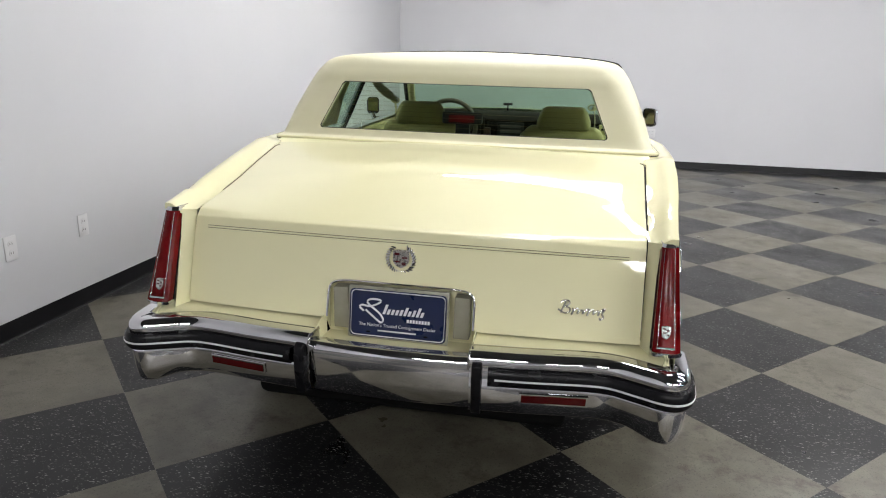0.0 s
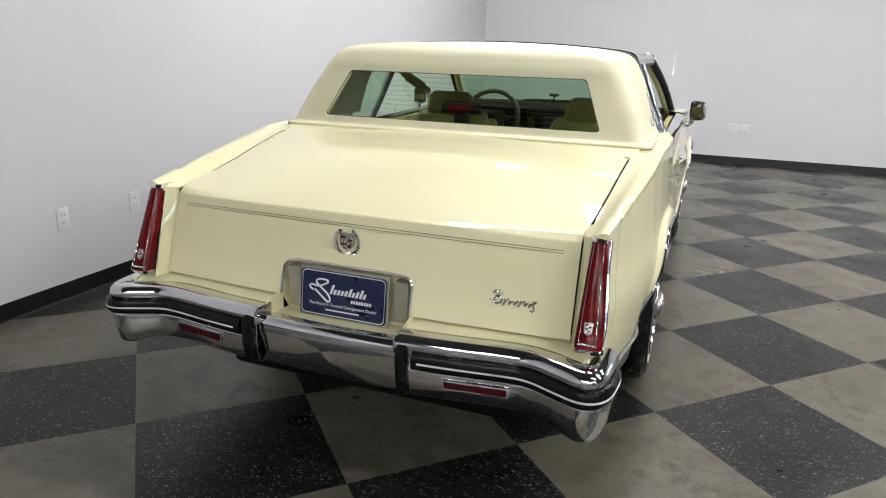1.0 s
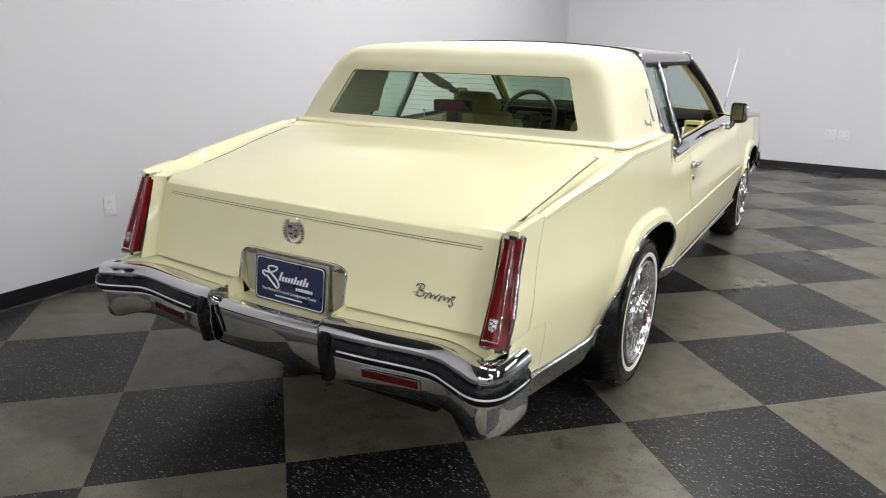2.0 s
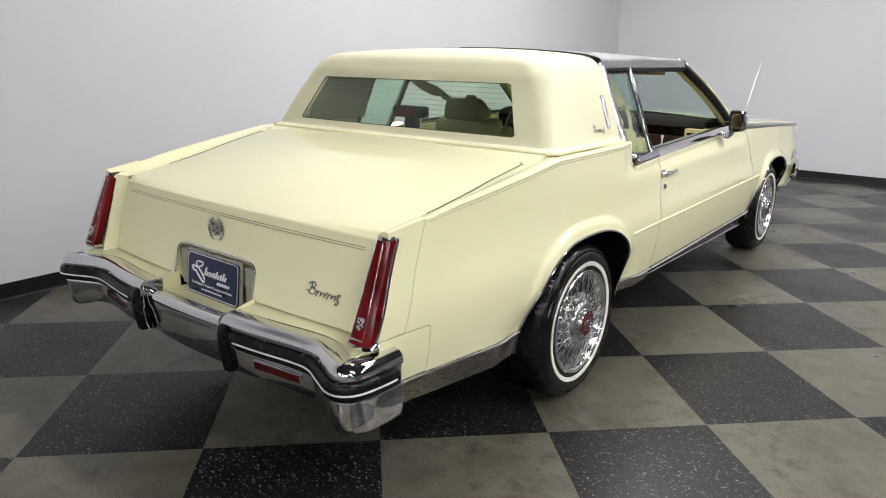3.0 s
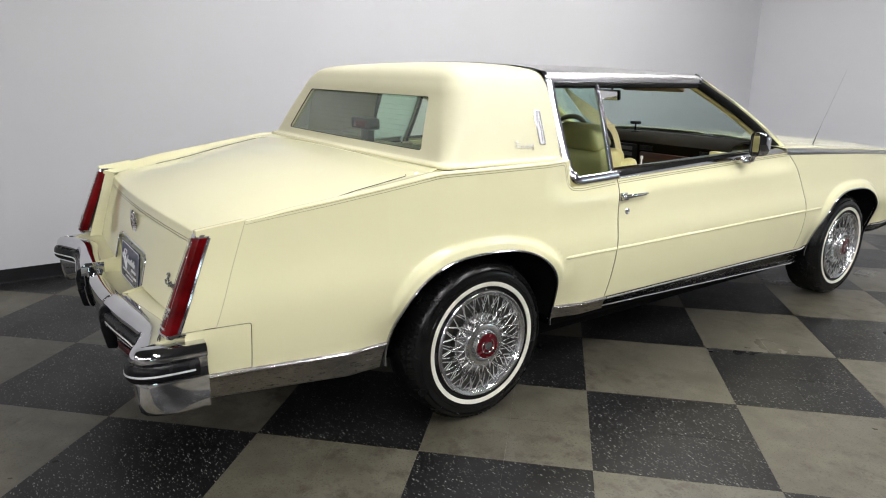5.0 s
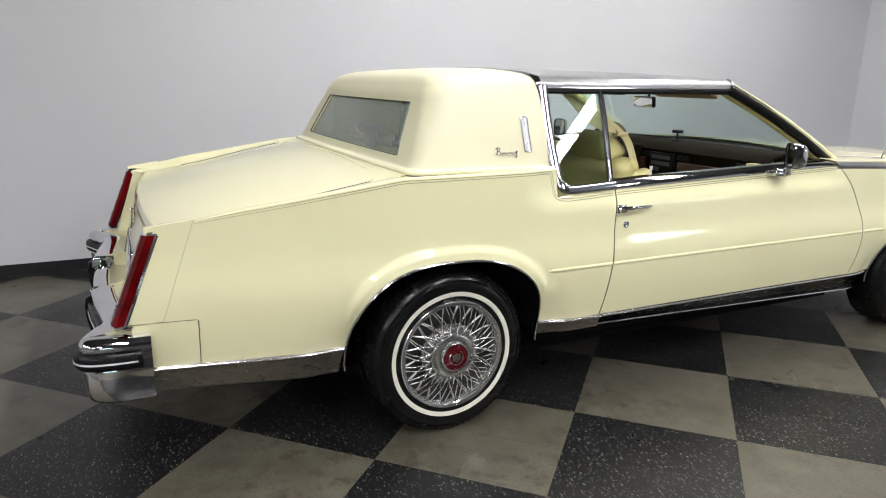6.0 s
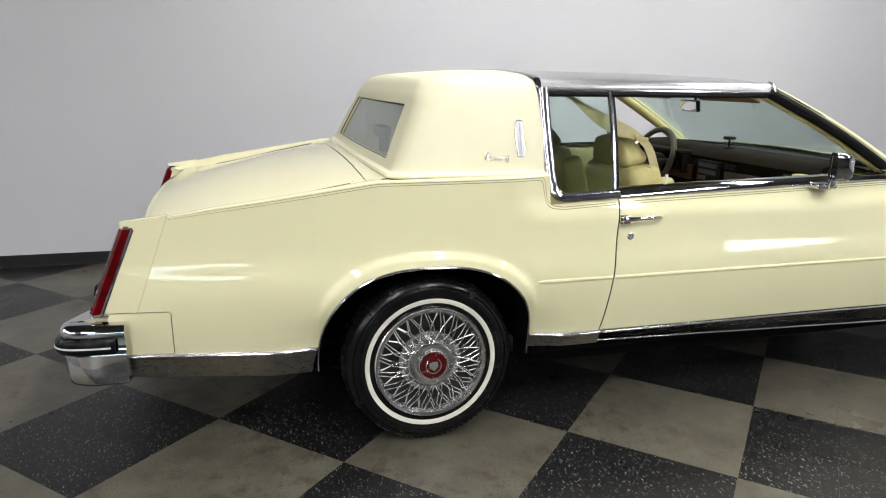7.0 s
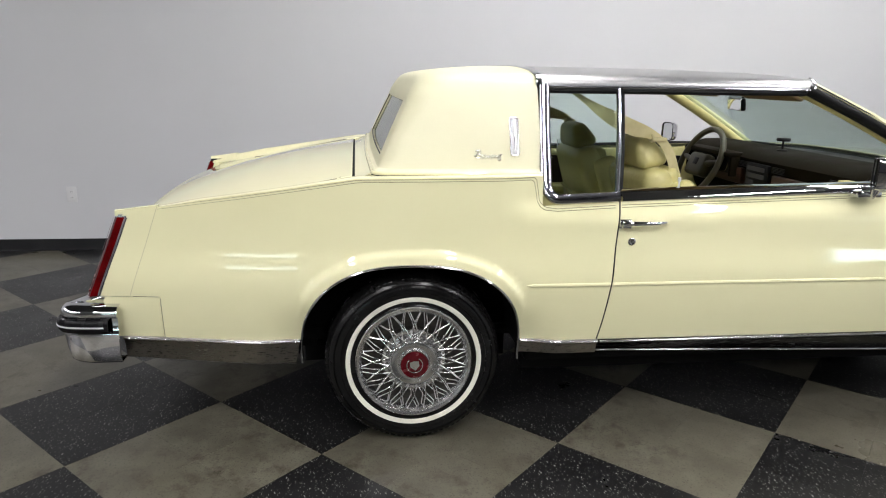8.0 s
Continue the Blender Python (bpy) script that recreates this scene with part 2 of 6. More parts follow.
GROUT = varied("dark_adhesive_bed", (0.035, 0.034, 0.03), (0.05, 0.048, 0.042), 8, (0.85, 0.95))
DARK_TILE = dark_tile_material()
LIGHT_TILE = light_tile_material()
PLASTIC = varied("white_outlet_plastic", (0.60, 0.60, 0.61), (0.64, 0.64, 0.65), 20, (0.3, 0.4))
SLOT = varied("outlet_slot", (0.03, 0.03, 0.03), (0.05, 0.05, 0.05), 20, (0.6, 0.7))
FIXTURE = varied("white_fixture_enamel", (0.68, 0.68, 0.68), (0.74, 0.74, 0.74), 5, (0.35, 0.5))
# glow of the added panels that the paint mirrors as streaks
DAY = glow_material("streak_panel_glow", (0.86, 0.93, 1.0), 13.0)
GLOW = glow_material("troffer_diffuser", (1.0, 0.982, 0.992), LIGHT)


# ---------------------------------------------------------------- mesh helpers
def shell(bm, thick, offset=-1.0):
    """Gives a sheet its thickness, inwards (or outwards) of its faces."""
    bm.normal_update()
    edges = [e for e in bm.edges if e.is_boundary]
    faces = list(bm.faces)
    base = list(bm.verts)
    normals = {v: v.normal.copy() for v in base}
    if offset > 0:
        for v in base:
            v.co += normals[v] * thick
    twin = {v: bm.verts.new(v.co - normals[v] * thick) for v in base}
    rims = []
    for e in edges:
        loop = e.link_loops[0]
        rims.append((loop.vert, loop.link_loop_next.vert))
    for f in faces:
        bm.faces.new([twin[v] for v in reversed(f.verts)])
    for a, b in rims:
        bm.faces.new([b, a, twin[a], twin[b]])
    bm.normal_update()


def part(name, bm, material, parent=None, label="", smooth=38, thick=0.0, bevel=0.0, offset=-1.0):
    """Links a bmesh as ONE mesh object under a thing or a part."""
    if thick:
        shell(bm, thick, offset)
    me = bpy.data.meshes.new(name)
    bm.to_mesh(me)
    bm.free()
    me.materials.append(material)
    if smooth:
        me.shade_smooth()
        me.set_sharp_from_angle(angle=radians(smooth))
    ob = new(name, me)
    if parent:
        ob.parent = parent
    if bevel:
        be = ob.modifiers.new("soft_edge", "BEVEL")
        be.width, be.segments, be.limit_method, be.angle_limit = bevel, 2, "ANGLE", radians(40)
    if label:
        tagged(ob, label)
    return ob


def sheet(rows, inside=None, closed=False):
    """A quad sheet through rows of points; faces turned away from the point inside."""
    bm = bmesh.new()
    vs = [[bm.verts.new(p) for p in row] for row in rows]
    for a, b in zip(vs, vs[1:]):
        k = len(a)
        for i in range(k if closed else k - 1):
            j = (i + 1) % k
            quad = [a[i], a[j], b[j], b[i]]
            if len({tuple(v.co) for v in quad}) > 2:
                bm.faces.new(quad)
    bmesh.ops.remove_doubles(bm, verts=bm.verts, dist=1e-5)
    bm.normal_update()
    if inside is not None:
        c = Vector(inside)
        if sum(f.normal.dot(f.calc_center_median() - c) * f.calc_area() for f in bm.faces) < 0:
            bmesh.ops.reverse_faces(bm, faces=bm.faces)
    return bm


def join(*bms):
    out = bmesh.new()
    for b in bms:
        me = bpy.data.meshes.new("tmp")
        b.to_mesh(me)
        b.free()
        out.from_mesh(me)
        bpy.data.meshes.remove(me)
    return out


def box(x0, x1, y0, y1, z0, z1, bevel=0.0, seg=2):
    bm = bmesh.new()
    bmesh.ops.create_cube(bm, size=1, matrix=Matrix.Translation(((x0 + x1) / 2, (y0 + y1) / 2, (z0 + z1) / 2)) @ Matrix.Diagonal((abs(x1 - x0), abs(y1 - y0), abs(z1 - z0), 1)))
    if bevel:
        bmesh.ops.bevel(bm, geom=list(bm.edges), offset=bevel, segments=seg, affect="EDGES", profile=0.5)
    return bm


def moved(bm, m):
    bmesh.ops.transform(bm, matrix=m, verts=bm.verts)
    return bm


def tube(points, r, seg=8, closed=False, flat=1.0, up=(0, 0, 1)):
    """A round (or flattened) bar along points."""
    pts = [Vector(p) for p in points]
    k = len(pts)
    rings = []
    for i, p in enumerate(pts):
        a = pts[(i - 1) % k] if closed or i else pts[0]
        b = pts[(i + 1) % k] if closed or i < k - 1 else pts[-1]
        d = (b - a).normalized()
        s = d.cross(Vector(up))
        s = s.normalized() if s.length > 1e-4 else d.orthogonal().normalized()
        t = s.cross(d)
        rad = r[i] if isinstance(r, (list, tuple)) else r
        rings.append([p + s * math.cos(q) * rad * flat + t * math.sin(q) * rad for q in (2 * math.pi * j / seg for j in range(seg))])
    if closed:
        rings.append(rings[0])
    bm = sheet(rings, closed=True)
    if not closed:
        bm.verts.ensure_lookup_table()
        for ring in (rings[0], rings[-1]):
            found = [min(bm.verts, key=lambda v, q=q: (v.co - q).length) for q in ring]
            if len(set(found)) == seg:
                bm.faces.new(found)
    bmesh.ops.recalc_face_normals(bm, faces=bm.faces)
    return bm


def lathe(profile, seg=48, x=0.0):
    """Turns a profile of (radius, x) about the x axis."""
    rows = [[(x + px, r * math.cos(q), r * math.sin(q)) for q in (2 * math.pi * j / seg for j in range(seg))] for r, px in profile]
    bm = sheet(rows, closed=True)
    bmesh.ops.recalc_face_normals(bm, faces=bm.faces)
    return bm


def prism(outline, d0, d1, axis="y", bevel=0.0):
    """A flat outline (two coordinates a point) given depth along an axis."""
    place = {"y": lambda p, d: (p[0], d, p[1]), "x": lambda p, d: (d, p[0], p[1]), "z": lambda p, d: (p[0], p[1], d)}[axis]
    bm = bmesh.new()
    a = [bm.verts.new(place(p, d0)) for p in outline]
    b = [bm.verts.new(place(p, d1)) for p in outline]
    bm.faces.new(a)
    bm.faces.new(b[::-1])
    for i in range(len(a)):
        j = (i + 1) % len(a)
        bm.faces.new([a[j], a[i], b[i], b[j]])
    bmesh.ops.recalc_face_normals(bm, faces=bm.faces)
    if bevel:
        bmesh.ops.bevel(bm, geom=list(bm.edges), offset=bevel, segments=2, affect="EDGES", profile=0.5)
    return bm


def lerp(a, b, t):
    return a + (b - a) * t


def ease(a, b, x):
    t = min(1.0, max(0.0, (x - a) / (b - a)))
    return t * t * (3 - 2 * t)


def table(x, *pairs):
    return float(np.interp(x, [p[0] for p in pairs], [p[1] for p in pairs]))


def smooth_path(points, steps=8):
    """Catmull-Rom curve through points."""
    p = [Vector(q) for q in points]
    p = [2 * p[0] - p[1]] + p + [2 * p[-1] - p[-2]]
    out = []
    for a, b, c, d in zip(p, p[1:], p[2:], p[3:]):
        for i in range(steps):
            t = i / steps
            out.append(0.5 * (2 * b + (c - a) * t + (2 * a - 5 * b + 4 * c - d) * t * t + (3 * b - a - 3 * c + d) * t ** 3))
    return out + [p[-2]]


# ---------------------------------------------------------------- the room
STREAK_WINDOWS = ((5.3, 7.7, 1.24, 1.62), (-7.2, -4.1, 1.80, 2.26))   # unseen windows added for streaks on the paint, north and east walls: span and heights


def room():
    t = 0.2
    walls = [("wall_west", (WEST - t, WEST, SOUTH - t, NORTH + t)), ("wall_north", (WEST, EAST, NORTH, NORTH + t)),
             ("wall_east", (EAST, EAST + t, SOUTH - t, NORTH + t)), ("wall_south", (WEST, EAST, SOUTH - t, SOUTH))]
    for name, (x0, x1, y0, y1) in walls:
        dark = name in ("wall_east", "wall_south")
        gaps = {"wall_north": STREAK_WINDOWS[0], "wall_east": STREAK_WINDOWS[1]}
        if name in gaps:
            a, b, c, d = gaps[name]
            blocks = [(x0, a, y0, y1), (b, x1, y0, y1), (a, b, y0, y1)] if name != "wall_east" else [(x0, x1, y0, a), (x0, x1, b, y1), (x0, x1, a, b)]
            shell_bm = join(*[box(*q, -0.05, CEIL) for q in blocks[:2]], box(*blocks[2], -0.05, c), box(*blocks[2], d, CEIL))
        else:
            shell_bm = box(x0, x1, y0, y1, -0.05, CEIL)
        ob = part(name, shell_bm, GREYWALL if name == "wall_south" else DARKWALL if dark else WALL, smooth=0)
        tagged(ob, "plain grey painted showroom wall" if name == "wall_south" else "plain charcoal painted showroom wall" if dark else "plain white painted showroom wall with faint texture", "wall", kind="structure")
    tagged(part("ceiling", box(WEST - t, EAST + t, SOUTH - t, NORTH + t, CEIL, CEIL + 0.15), CEILING, smooth=0), "plain dark painted showroom ceiling", "ceiling", kind="structure")
    # black cove base along the walls, with its curved toe
    prof = [(0.0, 0.0), (0.012, 0.0), (0.0085, 0.004), (0.006, 0.012), (0.0045, 0.084), (0.003, 0.088), (0.0, 0.088)]
    runs = [("baseboard_west", [(WEST + o, SOUTH, z) for o, z in prof], [(WEST + o, NORTH, z) for o, z in prof]),
            ("baseboard_north", [(WEST, NORTH - o, z) for o, z in prof], [(EAST, NORTH - o, z) for o, z in prof]),
            ("baseboard_east", [(EAST - o, SOUTH, z) for o, z in prof], [(EAST - o, NORTH, z) for o, z in prof]),
            ("baseboard_south", [(WEST, SOUTH + o, z) for o, z in prof], [(EAST, SOUTH + o, z) for o, z in prof])]
    for name, a, b in runs:
        k = 24
        rows = [[tuple(lerp(p[i], q[i], s / k) for i in range(3)) for p, q in zip(a, b)] for s in range(k + 1)]
        bm = sheet(rows)
        bmesh.ops.recalc_face_normals(bm, faces=bm.faces)
        tagged(part(name, bm, BASE, smooth=30), "glossy black vinyl cove base along the wall", "baseboard", kind="structure")


def streak_window(name, a, b, z0, z1):
    """A long low pane in its frame, added out of view for streak reflections; built along x with the room towards -y.
    """
    w = 0.04
    win = part(name, join(box(a, b, 0.03, 0.11, z0, z0 + w), box(a, b, 0.03, 0.11, z1 - w, z1), box(a, a + w, 0.03, 0.11, z0 + w, z1 - w), box(b - w, b, 0.03, 0.11, z0 + w, z1 - w)), FIXTURE, smooth=0)
    pane = part("pane", box(a + w, b - w, 0.06, 0.068, z0 + w, z1 - w), GLASS_GREEN, win, smooth=0)
    pane.visible_shadow = False
    return tagged(win, "unseen white-framed strip window added for streaks on the paint", "window", kind="structure")


# glowing panel added behind an unseen window, mirrored as a streak
def streak_panel(name, a, b, z0, z1):
    ob = part(name, box(a - 0.3, b + 0.3, 0.30, 0.32, z0 - 0.2, z1 + 0.2), DAY, smooth=0)
    return tagged(ob, "unseen glowing panel added for streaks on the paint", "backdrop", kind="structure")


def outlet(x, y, z, facing, wide=False):
    """A wall plate with two sockets; facing 'x' or '-y'."""
    w = 0.058 if wide else 0.036
    plate = box(-w, w, -0.006, 0.0, -0.058, 0.058, 0.003)
    ob = part("wall_outlet", plate, PLASTIC)
    for s in ((-0.027, 0.027) if wide else (0.0,)):
        for dz in (-0.022, 0.022):
            face = part("socket_face", moved(prism([(0.016 * math.cos(q), 0.0145 * math.sin(q)) for q in (2 * math.pi * i / 14 for i in range(14))], -0.008, -0.005), Matrix.Translation((s, 0, dz))), PLASTIC, ob)
            part("slot", join(box(s - 0.007, s - 0.005, -0.0088, -0.0079, dz - 0.004, dz + 0.005), box(s + 0.005, s + 0.007, -0.0088, -0.0079, dz - 0.004, dz + 0.005)), SLOT, face, smooth=0)
    ob.matrix_basis = pose(x, y, z, 0, 0, 90 if facing == "x" else 0)
    return tagged(ob, "white plastic electrical outlet plate on the wall", "outlet", group="wall outlets")


def troffer():
    ob = part("ceiling_light", box(-1.19, 1.19, -0.12, 0.12, -0.02, 0.06, 0.006), FIXTURE)
    for x0, x1 in ((-1.175, -0.02), (0.02, 1.175)):
        part("diffuser", box(x0, x1, -0.10, 0.10, -0.034, -0.021, 0.004), GLOW, ob, "glowing white diffuser")
    return tagged(ob, "long white strip light with glowing diffuser on the ceiling", "ceiling light", group="ceiling lights")


room()
a, b, c, d = STREAK_WINDOWS[0]
for ob in (streak_window("window_1", a, b, c, d), streak_panel("backdrop", a, b, c, d)):
    ob.matrix_basis = pose(0, NORTH, 0)
a, b, c, d = STREAK_WINDOWS[1]
for ob in (streak_window("window_2", -b, -a, c, d), streak_panel("backdrop", -b, -a, c, d)):
    ob.matrix_basis = pose(EAST, 0, 0, 0, 0, -90)
outlet(WEST, -0.35, 0.425, "x")
outlet(WEST, 0.125, 0.425, "x")
outlet(WEST, -2.27, 0.42, "x")
outlet(1.33, NORTH, 0.45, "-y", True)
outlet(1.47, NORTH, 0.45, "-y", True)
# the two southern rows are added out of view to brighten the car's tail
LAMPS = [(0.25, 3.72), (0.25, 1.05)] + [(3.85, y) for y in (3.72, 1.05, -1.62)] + [(7.45, y) for y in (1.05, -4.29)] + [(x, y) for x in (0.25, 3.85, 7.45) for y in (-6.96, -9.63)]
first = troffer()
first.matrix_basis = pose(LAMPS[0][0], LAMPS[0][1], CEIL - 0.06)
for lx, ly in LAMPS[1:]:
    copy_thing(first, pose(lx, ly, CEIL - 0.06))


# ---------------------------------------------------------------- the car: shared shape
CX = -0.006                      # the car's centre line
car = tagged(new("coupe_car"), "cream two-door coupe with padded roof and whitewall tyres", "car")
car.location = (CX, 0, 0)
ARCHES = (-0.008, 2.875)         # arch centres along the car
AA, AH, AZ, AN = 0.391, 0.350, 0.33, 2.55


def crease(y):
    """Height of the body's upper edge along the side."""
    return table(y, (-1.05, 0.847), (-0.99, 0.853), (-0.6, 0.908), (-0.19, 0.970), (0.46, 0.978), (1.0, 0.975), (1.9, 0.968), (2.2, 0.957), (3.0, 0.912), (3.7, 0.862), (3.95, 0.842))


def arch(y):
    """Height of the wheel opening's edge, or None outside it."""
    for c in ARCHES:
        d = abs(y - c) / AA
        if d < 1:
            return AZ + AH * (1 - d ** AN) ** (1 / AN)
    return None


def sill(y):
    return table(y, (-1.0, 0.406), (-0.4, 0.393), (0.37, 0.380), (1.83, 0.374), (2.5, 0.366), (3.3, 0.40), (3.8, 0.42))


BULGE_Z = np.linspace(0.54, 1.0, 93)
BULGE = np.concatenate([[0.0], np.cumsum(np.interp((BULGE_Z[1:] + BULGE_Z[:-1]) / 2, (0.58, 0.625, 0.655, 0.68, 0.70, 0.74, 0.81, 0.97, 1.0), (0.0, 0.09, 0.185, 0.215, 0.205, 0.11, 0.07, 0.10, 0.2)) * np.diff(BULGE_Z))])


def side(y, z):
    """Half width of the body at a place on its flank."""
    w = table(y, (-1.1, 0.801), (-0.95, 0.816), (-0.8, 0.837), (-0.6, 0.864), (-0.4, 0.886), (-0.2, 0.899), (0.0, 0.907), (0.3, 0.911), (0.7, 0.912), (2.0, 0.912), (3.0, 0.908), (3.5, 0.892), (3.75, 0.87), (3.95, 0.84))
    lean = table(y, (-1.1, 0.8), (-0.95, 0.9), (-0.75, 1.0))
    w -= lean * float(np.interp(z, BULGE_Z, BULGE))
    w -= 0.024 * ease(0.82, 0.905, z) * ease(0.28, 0.46, y) * (1 - ease(2.0, 2.25, y))
    s = max(0.0, (0.6 - z) / 0.3)
    w -= 0.042 * s * s
    for c in ARCHES:
        d, h = abs(y - c) / AA, max(0.0, z - AZ) / AH
        rr = (d ** AN + h ** AN) ** (1 / AN)
        w += 0.016 * (1 - ease(1.075, 1.135, rr)) * ease(0.44, 0.60, z)
        w -= 0.028 * (1 - ease(1.02, 1.40, d)) * (1 - ease(0.36, 0.56, z))
    return w


def columns(y0, y1, step=0.05):
    ys = set(np.round(np.linspace(y0, y1, max(3, int((y1 - y0) / step) + 1)), 5))
    for c in ARCHES:
        for i in range(57):
            q = math.pi * i / 56
            k = math.cos(q)
            y = c + AA * math.copysign(abs(k) ** (2 / AN), k)
            if y0 < y < y1:
                ys.add(round(y, 5))
        for e in (-1, 1):
            y = c + e * (AA + 0.002)
            if y0 < y < y1:
                ys.add(round(y, 5))
    ys = sorted(ys)
    return [y for i, y in enumerate(ys) if i == 0 or y - ys[i - 1] > 2e-4 or y == ys[-1]]


def flank(sgn, y0, y1, low, top, shear=lambda y, z: 0.0, rows_n=34, step=0.05):
    """A stretch of the body's side between two heights that vary along the car."""
    ys = columns(y0, y1, step)
    rows = []
    for y in ys:
        a, b = low(y), top(y)
        col = []
        for j in range(rows_n + 1):
            v = j / rows_n
            z = lerp(a, b, v)
            yy = y + shear(y, z)
            col.append((sgn * side(yy, z), yy, z))
        rows.append(col)
    return sheet(rows, inside=(0, (y0 + y1) / 2, 0.6))


def lower(y):
    a = arch(y)
    return max(a, sill(y)) if a else sill(y)


def belt(y):
    """Upper edge of the side panels under the windows."""
    return table(y, (0.4, 0.872), (0.73, 0.888), (1.75, 0.921), (2.1, 0.932), (2.2, 0.93))


def door_rear(z):
    return table(z, (0.37, 0.668), (0.45, 0.682), (0.606, 0.704), (0.75, 0.716), (0.9, 0.731))


def door_front(z):
    return 2.308 - (1.37 if z > 0.55 else 1.0) * (z - 0.55) ** 2


GAP = 0.006
STRIP_Z = lambda y: table(y, (2.0, 0.935), (2.2, 0.932), (3.0, 0.893), (3.84, 0.836))


def body_sides():
    for sgn in (1, -1):
        # quarter panel with its rounded shoulder, and the piece under the quarter window
        seam = lambda z: -0.861 - (0.873 - z) * 0.355
        back = lambda y, z: (seam(z) - seam(0.72)) * (1 - lerp(ease(-0.915, -0.872, y), ease(-0.915, -0.7, y), ease(0.66, 0.80, z)))
        turn = lambda y: 0.008 - math.sqrt(max(0.0, 0.008 ** 2 - max(0.0, y + 0.8765) ** 2))
        q_low = lambda y: 0.5595 - turn(y) if y < -0.868 else lower(y)
        ys = sorted(set(columns(-0.914, 0.448) + [round(v, 4) for v in np.linspace(-0.8765, -0.8685, 7)] + [-0.8675] + [round(v, 4) for v in np.linspace(0.46, 0.70, 8)]))
        bm = bmesh.new()
        prev = None
        for y in ys:
            a, b = q_low(y), crease(y)
            m = lerp(lerp(0.42, b, 0.72), belt(y), ease(0.3, 0.448, y))
            cut = a if y < -0.868 else max(0.5595, a + 0.02)
            zs = [None if y < -0.868 else lerp(a, cut, j / 6) for j in range(6)] + [lerp(cut, m, j / 14) for j in range(15)]
            if y <= 0.4481:
                zs += [lerp(m, b, j / 10) for j in range(1, 11)]
            col = []
            for z in zs:
                if z is None:
                    col.append(None)
                    continue
                yy = y + back(y, z) if y < 0 else y + (door_rear(z) - GAP / 2 - 0.70) * ease(0.46, 0.70, y)
                col.append((sgn * side(yy, z), yy, z))
            if y <= 0.4481:
                yb = y + (back(y, b) if y < 0 else 0)
                xe = side(yb, b)
                xi = table(y, (-0.95, 0.7115), (-0.22, 0.752), (-0.19, 0.752), (-0.13, 0.785), (0.45, 0.79))
                drop = lid_drop(y) - 0.001 if y < -0.205 else table(y, (-0.205, 0.005), (-0.14, 0.004), (0.45, 0.002))
                for k in range(1, 9):
                    q = k / 8
                    col.append((sgn * lerp(xe, xi, q), yb, b + 0.005 * math.sin(math.pi * min(1, q * 1.6)) - drop * ease(0.15, 1, q)))
                col.append((sgn * (xi - 0.004), yb, b - drop - 0.03))
            col = [p and bm.verts.new(p) for p in col]
            if prev:
                for i in range(min(len(prev), len(col)) - 1):
                    if None not in (prev[i], col[i], prev[i + 1], col[i + 1]):
                        bm.faces.new([prev[i], prev[i + 1], col[i + 1], col[i]] if sgn > 0 else [prev[i], col[i], col[i + 1], prev[i + 1]])
            prev = col
        bm.normal_update()
        if sum(f.normal.x * f.calc_area() for f in bm.faces) * sgn < 0:
            bmesh.ops.reverse_faces(bm, faces=bm.faces)
        part("quarter_panel", bm, PAINT, car, thick=0.004)
        part("bumper_filler", join(flank(sgn, -1.06, -0.8765, lambda y: 0.407, lambda y: 0.5565, rows_n=8), flank(sgn, -0.8765, -0.8705, lambda y: 0.407, lambda y: 0.5565 - turn(y), rows_n=8, step=0.001)), PAINT, car, thick=0.004)
        pts = [(sgn * (side(seam(z) + 0.002, z) - 0.0006), seam(z) + 0.002, z) for z in np.linspace(0.562, 0.868, 16)]
        part("panel_joint", tube(pts, 0.0010, 6), PANEL_SEAM, car)
        # fender end that carries the tail lamp
        rows = []
        for i in range(15):
            row = []
            for j in range(7):
                z = lerp(0.560, 0.858, i / 14)
                for _ in range(3):
                    zt = (z - 0.56) / 0.28
                    y = lerp(seam(z) + 0.004, lerp(-1.068, -0.962, zt), j / 6)
                    z = lerp(0.560, crease(y), i / 14)
                row.append((sgn * (side(y, z) - (0.0006 if j == 0 else 0.0002 if j == 1 else 0.0)), y, z))
            rows.append(row)
        endcap = sheet(rows, inside=(0, -0.7, 0.7))
        rows = []
        for i in range(15):
            q = i / 14
            rows.append([(sgn * x, lerp(yl, yh, q), lerp(0.528, top, q)) for x, yl, yh, top in ((0.7100, -1.022, -0.944, 0.812), (0.7130, -1.028, -0.948, 0.813), (0.724, -1.060, -0.962, 0.824), (lerp(0.727, 0.739, q), -1.078, -0.975, 0.838))])
        inner = sheet(rows, inside=(sgn * 0.76, -0.7, 0.7))
        # cap over the lamp: a small peaked top
        tail = lambda q: lerp(-1.002, -0.945, ease(0.4, 1, q))
        def cap_point(q, r, low=0.0):
            y = lerp(seam(0.871) - 0.0003, tail(q), r)
            z = crease(y)
            return (sgn * lerp(side(y, z), 0.7095, q), y, z + 0.0025 * math.sin(math.pi * min(1, q * 1.6)) - (lid_drop(y) - 0.001) * ease(0.15, 1, q) - low)
        rows = [[cap_point(i / 8, r / 4) for i in range(9)] for r in range(5)]
        cap = sheet(rows, inside=(sgn * 0.78, -0.9, 0.5))
        rows = []
        for z_f in (0.0, 0.5, 1.0):
            row = []
            for y in (-0.950, -0.968, -0.986, -1.002):
                z = lerp(0.834, crease(y), z_f)
                row.append((sgn * side(y, z), y, z))
            rows.append(row)
        cheek = sheet(rows, inside=(0, -0.9, 0.84))
